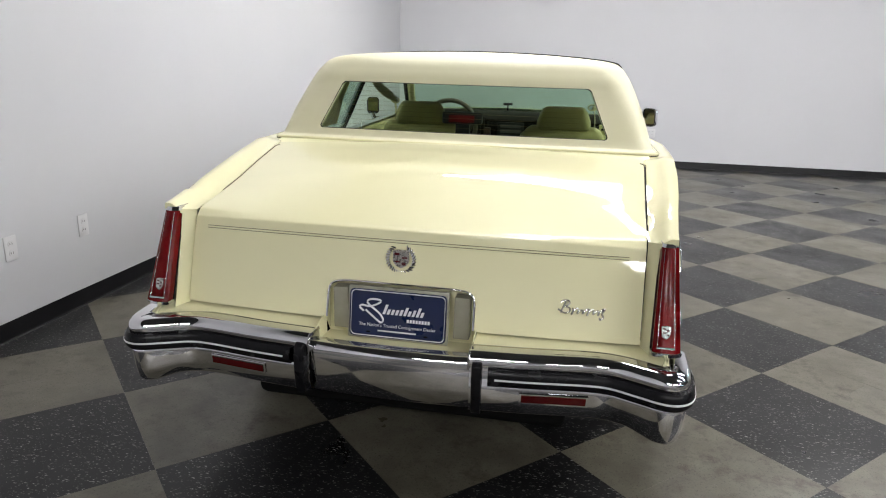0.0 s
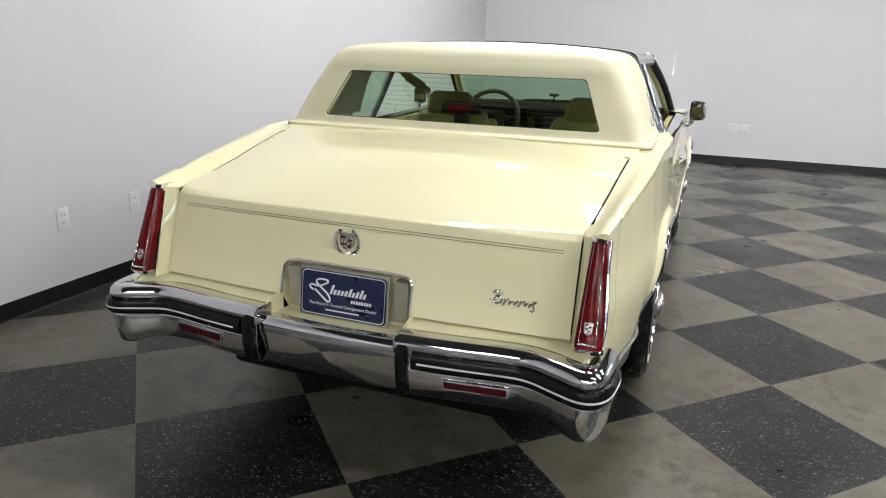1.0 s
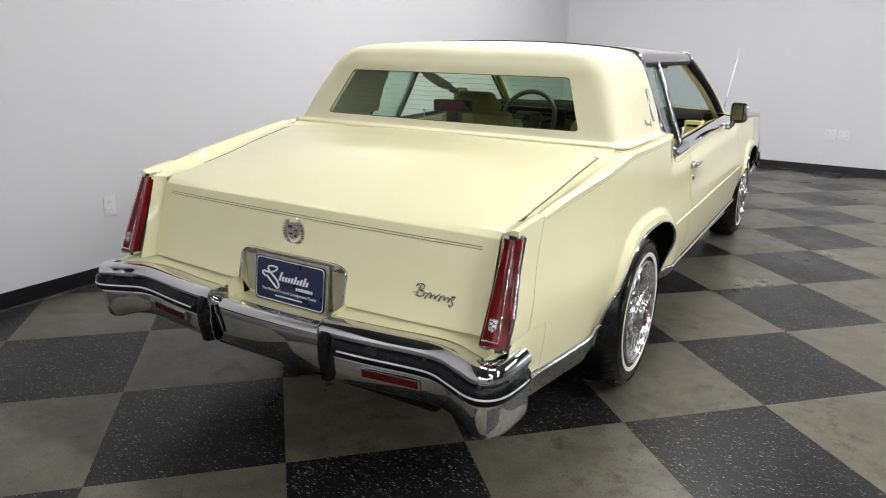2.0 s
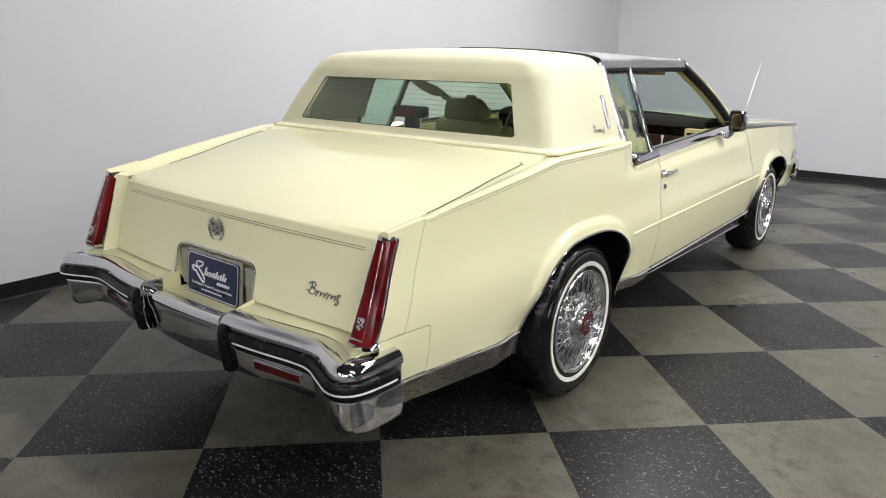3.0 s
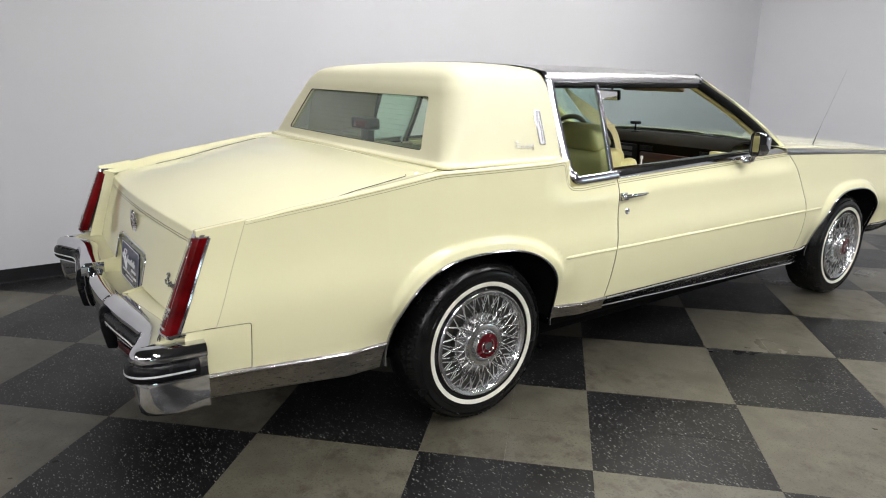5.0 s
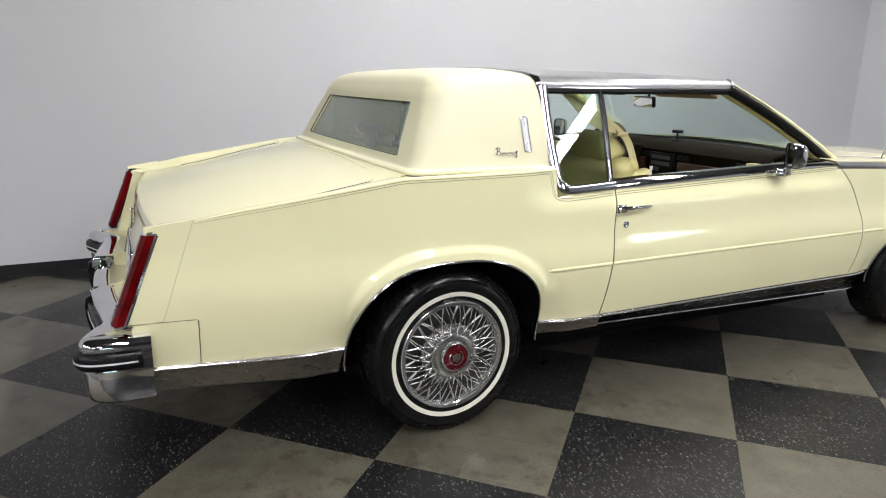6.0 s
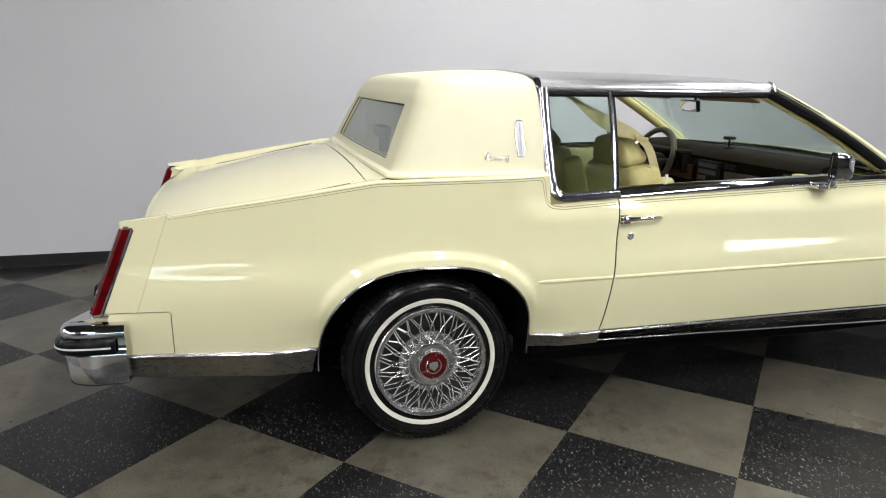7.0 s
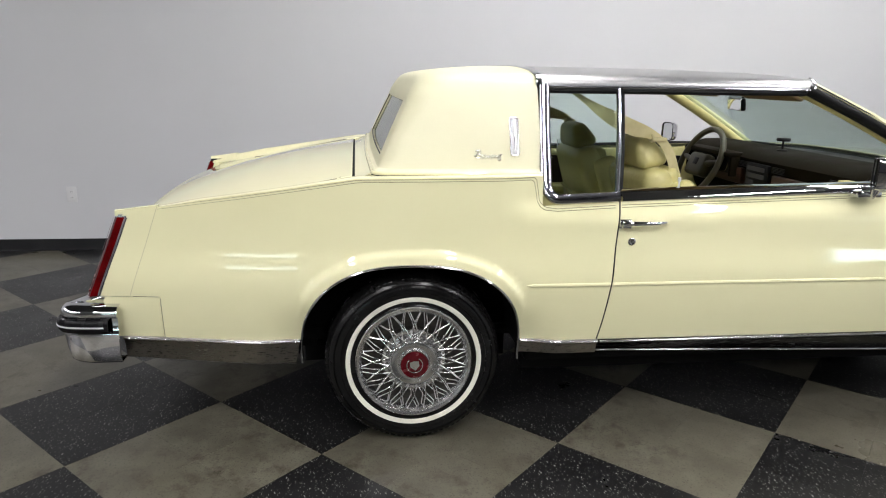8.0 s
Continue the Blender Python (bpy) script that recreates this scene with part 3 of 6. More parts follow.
        rows = [[cap_point(i / 8, 1.0, d) for i in range(9)] for d in (0, 0.016)]
        lip = sheet(rows, inside=(sgn * 0.78, -0.9, 0.85))
        part("fender_end", join(endcap, inner, cap, lip, cheek), PAINT, car, thick=0.0025)
        # door skin
        def door_shear(y, z):
            return (door_rear(z) + GAP / 2 - 0.71) * (1 - ease(0.71, 1.0, y)) + (door_front(z) - GAP / 2 - 2.25) * ease(1.9, 2.25, y)
        dr = part("door", flank(sgn, 0.71, 2.25, lambda y: lower(y) + 0.002, belt, door_shear), PAINT, car, thick=0.005)
        door_fittings(dr, sgn)
        for edge, top_z in ((door_rear, belt(0.71)), (door_front, belt(2.2))):
            pts = [(sgn * (side(edge(z), z) - 0.0055), edge(z), z) for z in np.linspace(0.375, top_z, 24)]
            part("door_seal", tube(pts, 0.005, 6), BLACK, dr, "black rubber door seal")
        # front fender
        f_shear = lambda y, z: (door_front(z) + GAP / 2 - 2.255) * (1 - ease(2.255, 2.5, y)) - 0.10 * (z - 0.85) * ease(3.6, 3.88, y)
        ys = columns(2.255, 3.88)
        rows = []
        for y in ys:
            a, b = lower(y), crease(y)
            col = [(sgn * side(y + f_shear(y, z), z), y + f_shear(y, z), z) for z in (lerp(a, b, j / 22) for j in range(23))]
            xe = side(y, b)
            for k in range(1, 6):
                col.append((sgn * lerp(xe, 0.70, k / 5), y + f_shear(y, b), b + 0.008 * math.sin(math.pi * k / 8)))
            rows.append(col)
        part("front_fender", sheet(rows, inside=(0, 3, 0.5)), PAINT, car, thick=0.004)
        # rocker and lower trim in brushed steel
        for nm, y0, y1 in (("rocker_trim", -1.01, -0.404), ("rocker_trim", 0.388, 0.672), ("rocker_trim", 0.679, 2.44), ("rocker_trim", 3.3, 3.72)):
            rows = []
            for i in range(31):
                y = lerp(y0, y1, i / 30)
                zt = sill(y) + 0.004
                zb = table(y, (-1.0, 0.316), (-0.4, 0.289), (0.38, 0.303), (0.66, 0.322), (2.2, 0.27), (2.44, 0.26), (3.3, 0.33), (3.62, 0.34))
                if 0.388 <= y < 0.675:
                    zb = 0.318
                prof = [(0.004, 0.0), (0.007, -0.004), (0.007, -0.010), (0.002, -0.014), (-0.004, -0.4), (-0.012, -0.9), (-0.03, -1.0)] if y < 0.675 else [(0.004, 0.0), (0.008, -0.004), (0.008, -0.011), (0.000, -0.016), (-0.020, -0.4), (-0.042, -0.86), (-0.034, -0.93), (-0.05, -1.0)]
                rake = 0.020 * ease(-0.62, -0.404, y) * (1 - ease(0.0, 0.2, y))
                rows.append([(sgn * (side(y, zt) + o), y + rake * max(d, -1.0), zt + (d if d > -0.05 else d * (zt - zb))) for o, d in prof])
            # same trim, in a much darker colour from the door forward
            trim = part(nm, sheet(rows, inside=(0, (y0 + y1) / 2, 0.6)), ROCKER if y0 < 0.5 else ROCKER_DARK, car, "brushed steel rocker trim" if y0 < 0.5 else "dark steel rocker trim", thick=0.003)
            part("rocker_edge", tube([Vector(r[1]) + Vector((sgn * 0.001, 0, -0.003)) for r in rows], 0.0045, 6), SATIN, trim, "bright rocker edge")
            if 0.5 < y0 < 1:
                part("rocker_edge", tube([Vector(r[-2]) + Vector((sgn * 0.001, 0, 0.0)) for r in rows], 0.0035, 6), SATIN, trim, "bright rocker edge")
        # bright lip round each wheel opening
        for c in ARCHES:
            pts = []
            for i in range(49):
                k = math.cos(math.pi * i / 48)
                y = c - AA * math.copysign(abs(k) ** (2 / AN), k)
                z = AZ + AH * max(0.0, 1 - (abs(y - c) / AA) ** AN) ** (1 / AN)
                pts.append((sgn * (side(y, max(z, 0.34)) + 0.0005), y, z - 0.003))
            pts = [(pts[0][0], pts[0][1], 0.300)] + pts + [(pts[-1][0], pts[-1][1], 0.300)]
            part("wheel_arch_trim", tube(pts, 0.0078, 8, up=(1, 0, 0), flat=0.6), FRAMECHROME, car, "thin chrome wheel arch trim")
            rows = []
            for i in range(33):
                k = math.cos(math.pi * i / 32)
                y = c - (AA + 0.01) * math.copysign(abs(k) ** (2 / AN), k)
                z = AZ + (AH + 0.012) * max(0.0, 1 - min(1, abs(y - c) / (AA + 0.01)) ** AN) ** (1 / AN) 
                rows.append([(sgn * x, y, z) for x in (side(y, max(z, 0.36)) - 0.012, 0.75, 0.58)])
            liner = sheet(rows)
            wall_rows = [[(sgn * 0.58, c + (AA + 0.01) * s, z) for s in np.linspace(-1, 1, 9)] for z in (0.2, 0.45, 0.7)]
            part("wheel_well", join(liner, sheet(wall_rows)), UNDER, car, "black wheel well", thick=0.003)
        # side moulding: a low raised rib
        for y0, y1 in ((0.392, 0.698), (0.708, 2.295), (2.312, 2.475)):
            rows = []
            for i in range(25):
                y = lerp(y0, y1, i / 24)
                z = 0.597
                tip = min(1.0, (y - 0.385) / 0.03) if y0 < 0.5 else 1.0
                rows.append([(sgn * (side(y, z) + o * tip), y, z + d * tip) for o, d in ((-0.001, -0.0075), (0.003, -0.0055), (0.005, 0.0), (0.003, 0.0055), (-0.001, 0.0075))])
            part("side_moulding", sheet(rows, inside=(0, 1, 0.6)), PAINT, car)
        # pinstripes along the shoulder and round the quarter window
        for off in (0.0, 0.008):
            pts = [(sgn * (side(y, crease(y) - 0.005 - off) + 0.0004), y, crease(y) - 0.005 - off) for y in np.linspace(-0.86, 0.36, 40)]
            part("pinstripe", tube(pts, [0.0004 + 0.0006 * min(1.0, i / 25) for i in range(40)], 5), PIN, car)
            pts = [(y, crease(y) - 0.005 - off) for y in np.linspace(0.36, 0.415 - off, 5)]
            top = crease(0.42) - 0.005 - off
            pts += [(lerp(0.424, 0.434, q) - off, lerp(top - 0.008, 0.905, q)) for q in np.linspace(0, 1, 8)]
            pts += [(0.474 - off - 0.040 * math.cos(a), 0.905 - (0.037 + off) * math.sin(a)) for a in np.linspace(0.2, math.pi / 2, 8)]
            pts += [(y, belt(y) - 0.012 - off) for y in np.linspace(0.5, 0.712, 6)]
            part("pinstripe", tube([(sgn * (side(y, z) + 0.0004), y, z) for y, z in pts], 0.0011, 5), PIN, car)
            pts = [(sgn * (side(y, belt(y) - 0.012 - off) + 0.0004), y, belt(y) - 0.012 - off) for y in np.linspace(0.735, 2.1, 30)]
            part("pinstripe", tube(pts, 0.0011, 5), PIN, car)
        # bright strip along the fender's upper edge
        rows = []
        for i in range(31):
            y = lerp(2.10, 3.84, i / 30)
            w = lerp(0.018, 0.007, i / 30)
            z = STRIP_Z(y)
            rows.append([(sgn * (side(y, z + d * w) + o), y, z + d * w) for o, d in ((0.0, -1), (0.004, -0.7), (0.005, 0), (0.004, 0.7), (0.0, 1))])
        part("fender_strip", sheet(rows, inside=(0, 3, 0.6)), STEEL, car, "brushed steel fender strip")
        # corner marker lamp and front end of the side
        mk = [(sgn * (side(y, z) + 0.004), y, z) for y, z in ((3.50, 0.588), (3.74, 0.605), (3.75, 0.662), (3.52, 0.645))]
        bm = sheet([[mk[0], mk[1]], [mk[3], mk[2]]], inside=(0, 3, 0.6))
        part("marker_lamp", bm, SILVER, car, "clear cornering lamp lens", thick=0.006)


def door_fittings(dr, sgn):
    """Handle, lock and belt moulding of a door."""
    y0, z0 = 0.72, 0.815
    hx = lambda y, z, o: sgn * (side(y, z) + o)
    esc = box(-0.004, 0.004, -0.022, 0.022, -0.017, 0.017, 0.003)
    moved(esc, Matrix.Translation((hx(0.745, z0, 0.003), 0.745, z0 - 0.002)))
    part("door_handle", join(esc, tube([(hx(y, z0, o), y, z0 + dz) for y, o, dz in ((0.722, 0.012, 0), (0.76, 0.024, 0.002), (0.80, 0.026, 0.003), (0.86, 0.024, 0.003), (0.892, 0.014, 0.003), (0.897, 0.004, 0.003))], [0.007, 0.009, 0.0075, 0.006, 0.005, 0.004], 10, flat=0.8),
         moved(box(-0.012, 0.012, -0.018, 0.014, -0.013, 0.010, 0.005), Matrix.Translation((hx(0.745, z0, 0.012), 0.745, z0 - 0.002)))), CHROME, dr, "chrome pull handle")
    part("lock_cylinder", moved(lathe([(0.0, 0.006), (0.004, 0.006), (0.005, 0.0035), (0.010, 0.0045), (0.014, 0.002), (0.0145, -0.002)], 20), Matrix.Translation((hx(0.772, 0.749, 0.001), 0.772, 0.749)) @ pose(0, 0, 0, 0, 0, 0 if sgn > 0 else 180)), CHROME, dr, "round chrome door lock")
    rows = []
    for i in range(31):
        y = lerp(0.738, 2.12, i / 30)
        zb = belt(y)
        h = table(y, (0.7, 0.036), (1.75, 0.030), (2.12, 0.016))
        rows.append([(sgn * x, y, z) for x, z in ((side(y, zb) + 0.001, zb - 0.004), (side(y, zb) + 0.006, zb + 0.002), (side(y, zb) + 0.0045, zb + 0.3 * h), (0.845, zb + 0.75 * h), (0.826, zb + h), (0.806, zb + h + 0.002), (0.79, zb + h - 0.012))])
    part("belt_moulding", sheet(rows, inside=(0, 1.3, 0.7)), CHROME, dr, "bright chrome belt moulding", thick=0.003)
    part("lock_knob", tube([(sgn * 0.775, 0.985, 0.86), (sgn * 0.775, 0.985, 0.945), (sgn * 0.775, 0.985, 0.95), (sgn * 0.775, 0.985, 0.962)], [0.0035, 0.0035, 0.0065, 0.006], 10), LETTER, dr, "small pale lock knob")
    # inner panel and cream sill
    rows = [[(sgn * x, y, z) for x, z in ((0.80, 0.902 + 0.02 * (y - 0.75)), (0.755, 0.900 + 0.02 * (y - 0.75)), (0.735, 0.88), (0.74, 0.72), (0.72, 0.70), (0.72, 0.66), (0.745, 0.64), (0.75, 0.36))] for y in np.linspace(0.74, 2.05, 12)]
    bm = sheet(rows)
    part("door_panel", bm, LEATHER, dr, "cream inner door panel", thick=0.004)
    part("armrest", box(sgn * 0.66, sgn * 0.74, 0.95, 1.55, 0.66, 0.70, 0.015), LEATHER, dr)
    part("switch_plate", box(sgn * 0.725, sgn * 0.742, 1.60, 1.74, 0.79, 0.872, 0.004), BLACK, dr, "black window switch plate")
    part("door_insert", box(sgn * 0.726, sgn * 0.742, 0.80, 1.08, 0.71, 0.872, 0.004), WOOD, dr, "dark wood door insert")
    # mirror on its stalk
    M = Matrix.Translation((sgn * 0.950, 1.676 if sgn > 0 else 1.77, 1.000)) @ pose(0, 0, 0, 0, 0, -sgn * 28) @ Matrix.Diagonal((sgn, 1, 1, 1))
    shell_rows = []
    for yk, s in ((-0.040, 1.0), (-0.022, 1.02), (-0.002, 0.98), (0.014, 0.88), (0.026, 0.68), (0.030, 0.3)):
        ring = []
        for i in range(28):
            q = 2 * math.pi * i / 28
            c, d = math.cos(q), math.sin(q)
            ring.append((0.042 * s * math.copysign(abs(c) ** 0.42, c), yk, 0.057 * s * math.copysign(abs(d) ** 0.42, d)))
        shell_rows.append(ring)
    shell_rows.append([(0, 0.031, 0)] * 28)
    bm = sheet(shell_rows, closed=True)
    moved(bm, M)
    bmesh.ops.recalc_face_normals(bm, faces=bm.faces)
    mir = part("side_mirror", bm, CHROME, dr, "boxy chrome door mirror", thick=0.004)
    gl = prism([(0.038 * math.copysign(abs(math.cos(q)) ** 0.42, math.cos(q)), 0.053 * math.copysign(abs(math.sin(q)) ** 0.42, math.sin(q))) for q in (2 * math.pi * i / 28 for i in range(28))], -0.034, -0.028)
    part("mirror_glass", moved(gl, M), MIRROR, dr, "mirror glass")
    ring = [(0.0395 * math.copysign(abs(math.cos(q)) ** 0.42, math.cos(q)), -0.0385, 0.0545 * math.copysign(abs(math.sin(q)) ** 0.42, math.sin(q))) for q in (2 * math.pi * i / 40 for i in range(40))]
    part("mirror_rim", moved(tube(ring, 0.003, 6, closed=True, up=(0, 1, 0)), M), BLACK, mir, "black mirror rim")
    part("mirror_stalk", join(tube([(sgn * 0.915, 1.67, 0.955), (sgn * 0.91, 1.67, 0.93), (sgn * 0.895, 1.675, 0.914), (sgn * 0.855, 1.67, 0.915)], [0.016, 0.015, 0.016, 0.020], 10),
         moved(box(-0.03, 0.03, -0.055, 0.045, -0.012, 0.012, 0.008), Matrix.Translation((sgn * 0.875, 1.665, 0.917)))), CHROME, dr, "chrome mirror stalk")


def lid_half(y):
    """Half width of the trunk lid."""
    return table(y, (-1.06, 0.708), (-0.94, 0.706), (-0.22, 0.745))


def lid_drop(y):
    """How far the lid's edge lies below the body's upper edge."""
    return table(y, (-0.94, 0.035), (-0.7, 0.030), (-0.6, 0.025), (-0.45, 0.014), (-0.222, 0.005))


def lid_point(x, s):
    """The trunk lid's skin: x across, s from 0 at its lower rear edge to 1 at the front."""
    prof = [(-1.057 + 0.235 * h + 0.08 * h * h, 0.541 + h) for h in np.linspace(0, 0.267, 12)] + [(-0.9873, 0.8125), (-0.9852, 0.8160), (-0.9815, 0.8180), (-0.976, 0.8195)]
    prof += [(y, 0.822 + 0.3631 * (y + 0.965) - 0.1936 * (y + 0.965) ** 2) for y in (-0.965, -0.94, -0.90, -0.84, -0.75, -0.62, -0.48, -0.34, -0.2125)]
    lens = [0.0]
    for a, b in zip(prof, prof[1:]):
        lens.append(lens[-1] + math.hypot(b[0] - a[0], b[1] - a[1]))
    d = s * lens[-1]
    y = float(np.interp(d, lens, [p[0] for p in prof]))
    z = float(np.interp(d, lens, [p[1] for p in prof]))
    k = (x / 0.712) ** 2
    y0 = y
    y += k * lerp(0.030, 0.036, ease(0.56, 0.80, z)) * (1 - ease(-0.93, -0.5, y0))
    edge = lerp(z - 0.008 * ease(0.7, 0.81, z), crease(y) - lid_drop(y), ease(-0.985, -0.955, y0))
    return Vector((x * lid_half(y) / 0.712, y, lerp(z, edge, k))), lens[-1]


LEVELS = sorted(set([round(v, 5) for v in np.linspace(0, 1, 46)] + [round(v, 5) for v in np.linspace(0.225, 0.285, 31)]))


def trunk():
    total = lid_point(0, 0)[1]
    notch_w, notch_h = 0.229, 0.121
    xs = sorted(set([round(v, 4) for v in np.linspace(-0.712, 0.712, 41)] + [sg * round(notch_w * abs(math.cos(q)) ** (2 / 9), 5) for q in np.linspace(0, math.pi / 2, 14) for sg in (-1, 1)] + [notch_w + 0.002, -notch_w - 0.002]))
    xs = [x for i, x in enumerate(xs) if i == 0 or x - xs[i - 1] > 3e-4]
    rows = []
    for x in xs:
        d = abs(x) / notch_w
        lo = notch_h * (1 - d ** 9) ** (1 / 9) if d < 1 else 0.0
        s0 = lo / total
        rows.append([lid_point(x, max(s0, v))[0] if v > 0.2 else lid_point(x, lerp(s0, 0.2, v / 0.2))[0] for v in LEVELS])
    lid = part("trunk_lid", sheet(rows, inside=(0, -0.6, 0.5)), PAINT, car, "cream trunk lid", thick=0.006)
    for sg in (1, -1):
        # matte black tubes down in the lid gap put its shade in as colour
        pts = [lid_point(sg * 0.7155, v)[0] + Vector((0, 0, -0.010) if v > 0.27 else (0, 0.016, 0)) for v in np.linspace(0.02, 0.955, 50)]
        part("lid_gap_shade", tube(pts, 0.0062, 6), UNDER, car, "black tube for the shade in the lid gap")
        pts = [lid_point(sg * 0.7155, v)[0] + Vector((sg * 0.001, 0, -0.004)) for v in np.linspace(0.952, 1.0, 8)]
        part("corner_filler", tube(pts, 0.0075, 8), PAINT, car)
        # thin dark line laid on the lid's edge to draw the gap
        pts = [lid_point(sg * x, v)[0] + Vector((0, 0, 0.0008)) for x, v in [(0.7125, v) for v in np.linspace(0.46, 0.945, 24)] + [(0.711, 0.953), (0.706, 0.959), (0.697, 0.962)]]
        part("lid_edge_line", tube(pts, 0.0013, 6), SEAM, car)
    # the same black tube darkens the gap at the lid's front
    pts = [lid_point(x, 1.0)[0] + Vector((0, 0.0045, -0.010)) for x in np.linspace(-0.712, 0.712, 30)]
    part("lid_gap_shade", tube(pts, 0.0055, 6), UNDER, car, "black tube for the shade in the lid gap")
    for off in (0.0, 0.008):
        pts = [lid_point(x, (0.254 - off) / total)[0] + Vector((0, -0.0013, 0.0002)) for x in np.linspace(-0.665, 0.665, 40)]
        part("pinstripe", tube(pts, 0.0011, 5), PIN, lid)
    # chrome edge round the plate opening
    pts = []
    for i in range(41):
        k = math.cos(math.pi * i / 40)
        x = -notch_w * math.copysign(abs(k) ** (2 / 9), k)
        h = notch_h * max(0.0, 1 - (abs(x) / notch_w) ** 9) ** (1 / 9)
        pts.append(lid_point(x, max(h, 0.004) / total)[0] + Vector((0, -0.001, 0)))
    part("opening_trim", tube(pts, 0.0038, 8), CHROME, lid, "chrome trim of the plate opening")
    # round wreath badge
    c = lid_point(-0.004, 0.2 / total)[0] + Vector((0, -0.004, 0))
    ring = []
    for i in range(40):
        q = math.radians(118 + 304 * i / 39)
        ring.append(c + Vector((0.039 * math.cos(q), 0, 0.040 * math.sin(q))))
    leaves = [tube(ring, 0.004, 8)]
    for i in range(26):
        q = math.radians(122 + 296 * i / 25)
        p = c + Vector((0.039 * math.cos(q), -0.003, 0.040 * math.sin(q)))
        o = Vector((math.cos(q + 0.7), -0.1, math.sin(q + 0.7))) * 0.011
        leaves.append(tube([p - o * 0.4, p + o * 0.5, p + o], [0.004, 0.0035, 0.001], 6))
    badge = part("badge", join(*leaves), CHROME, lid, "chrome wreath badge")
    shield = [(-0.024, 0.026), (-0.012, 0.028), (0, 0.028), (0.012, 0.028), (0.024, 0.026), (0.025, -0.006), (0.017, -0.020), (0, -0.028), (-0.017, -0.020), (-0.025, -0.006)]
    part("shield", moved(prism(shield, -0.005, 0.004), Matrix.Translation(c)), BADGE, badge)
    bars = [box(-0.020, -0.004, -0.0062, -0.004, 0.012, 0.020), box(0.004, 0.020, -0.0062, -0.004, 0.003, 0.008), box(-0.019, -0.004, -0.0062, -0.004, -0.010, -0.005), box(0.003, 0.015, -0.0062, -0.004, -0.018, -0.009)]
    part("enamel_field", moved(join(*bars), Matrix.Translation(c)), REDCAP, badge, smooth=0)
    script(lid, Vector((0.476, 0, 0.630)), 0.125, lambda x, z: lid_point(x, (z - 0.541) * 1.035 / total)[0].y - 0.003, "y")
    return lid


def script(parent, at, width, depth, plane, sgn=1):
    """A flowing chrome script drawn as plain strokes."""
    w = width
    cap = [(0.02, -0.020), (0.06, 0.004), (0.11, 0.030), (0.06, 0.036), (0.00, 0.026), (0.10, 0.038), (0.20, 0.034), (0.19, 0.018), (0.09, 0.010), (0.20, 0.006), (0.22, -0.010), (0.12, -0.020), (0.02, -0.012), (-0.05, -0.004)]
    cap = [(u * w, v * 5.0 * w) for u, v in cap]
    word = []
    for i in range(71):
        t = i / 70
        q = 2 * math.pi * 6 * t
        h = 0.0075 * (1 + 0.35 * math.sin(q * 0.37))
        h *= w / 0.125
        word.append((w * lerp(0.24, 0.95, t) + 0.35 * h * math.sin(q) + 0.5 * h * math.cos(q), h * math.cos(q) - 0.006))
    tail = [(0.93, 0.004), (1.02, 0.006), (0.95, -0.010), (0.99, -0.022), (0.92, -0.032), (0.90, -0.024)]
    tail = [(u * w, v * 6.4 * w) for u, v in tail]
    cap = [(p.x, p.z) for p in smooth_path([(u, 0, v) for u, v in cap], 4)]
    tail = [(p.x, p.z) for p in smooth_path([(u, 0, v) for u, v in tail], 4)]
    bms = []
    for line in (cap, word, tail):
        if plane == "y":
            p3 = [(at.x + u, depth(at.x + u, at.z + v), at.z + v) for u, v in line]
        else:
            p3 = [(sgn * depth(at.y + u, at.z + v), at.y + u, at.z + v) for u, v in line]
        bms.append(tube(p3, 0.0025 if plane == "y" else 0.0016, 6))
    return part("script_badge", join(*bms), DARKCHROME, parent, "flowing chrome script badge")


# ---------------------------------------------------------------- rear end
def bumper_path():
    """Plan of the bumper's outer face on the right half, from the guard to the end at the side."""
    return smooth_path([(0.240, -1.186, 0), (0.262, -1.184, 0), (0.40, -1.172, 0), (0.56, -1.151, 0), (0.63, -1.153, 0), (0.70, -1.182, 0), (0.765, -1.209, 0), (0.805, -1.203, 0), (0.831, -1.168, 0), (0.842, -1.10, 0), (0.846, -1.01, 0)], 7)


def sweep(path, prof, sgn):
    """Sweeps (outward, height) sections, which may vary along the way, over a plan curve."""
    rows = []
    k = len(path)
    for i, p in enumerate(path):
        d = (path[min(i + 1, k - 1)] - path[max(i - 1, 0)]).normalized()
        n = Vector((d.y, -d.x, 0))
        rows.append([(sgn * (p.x + n.x * o), p.y + n.y * o, z) for o, z in prof(i / (k - 1), p)])
    return rows


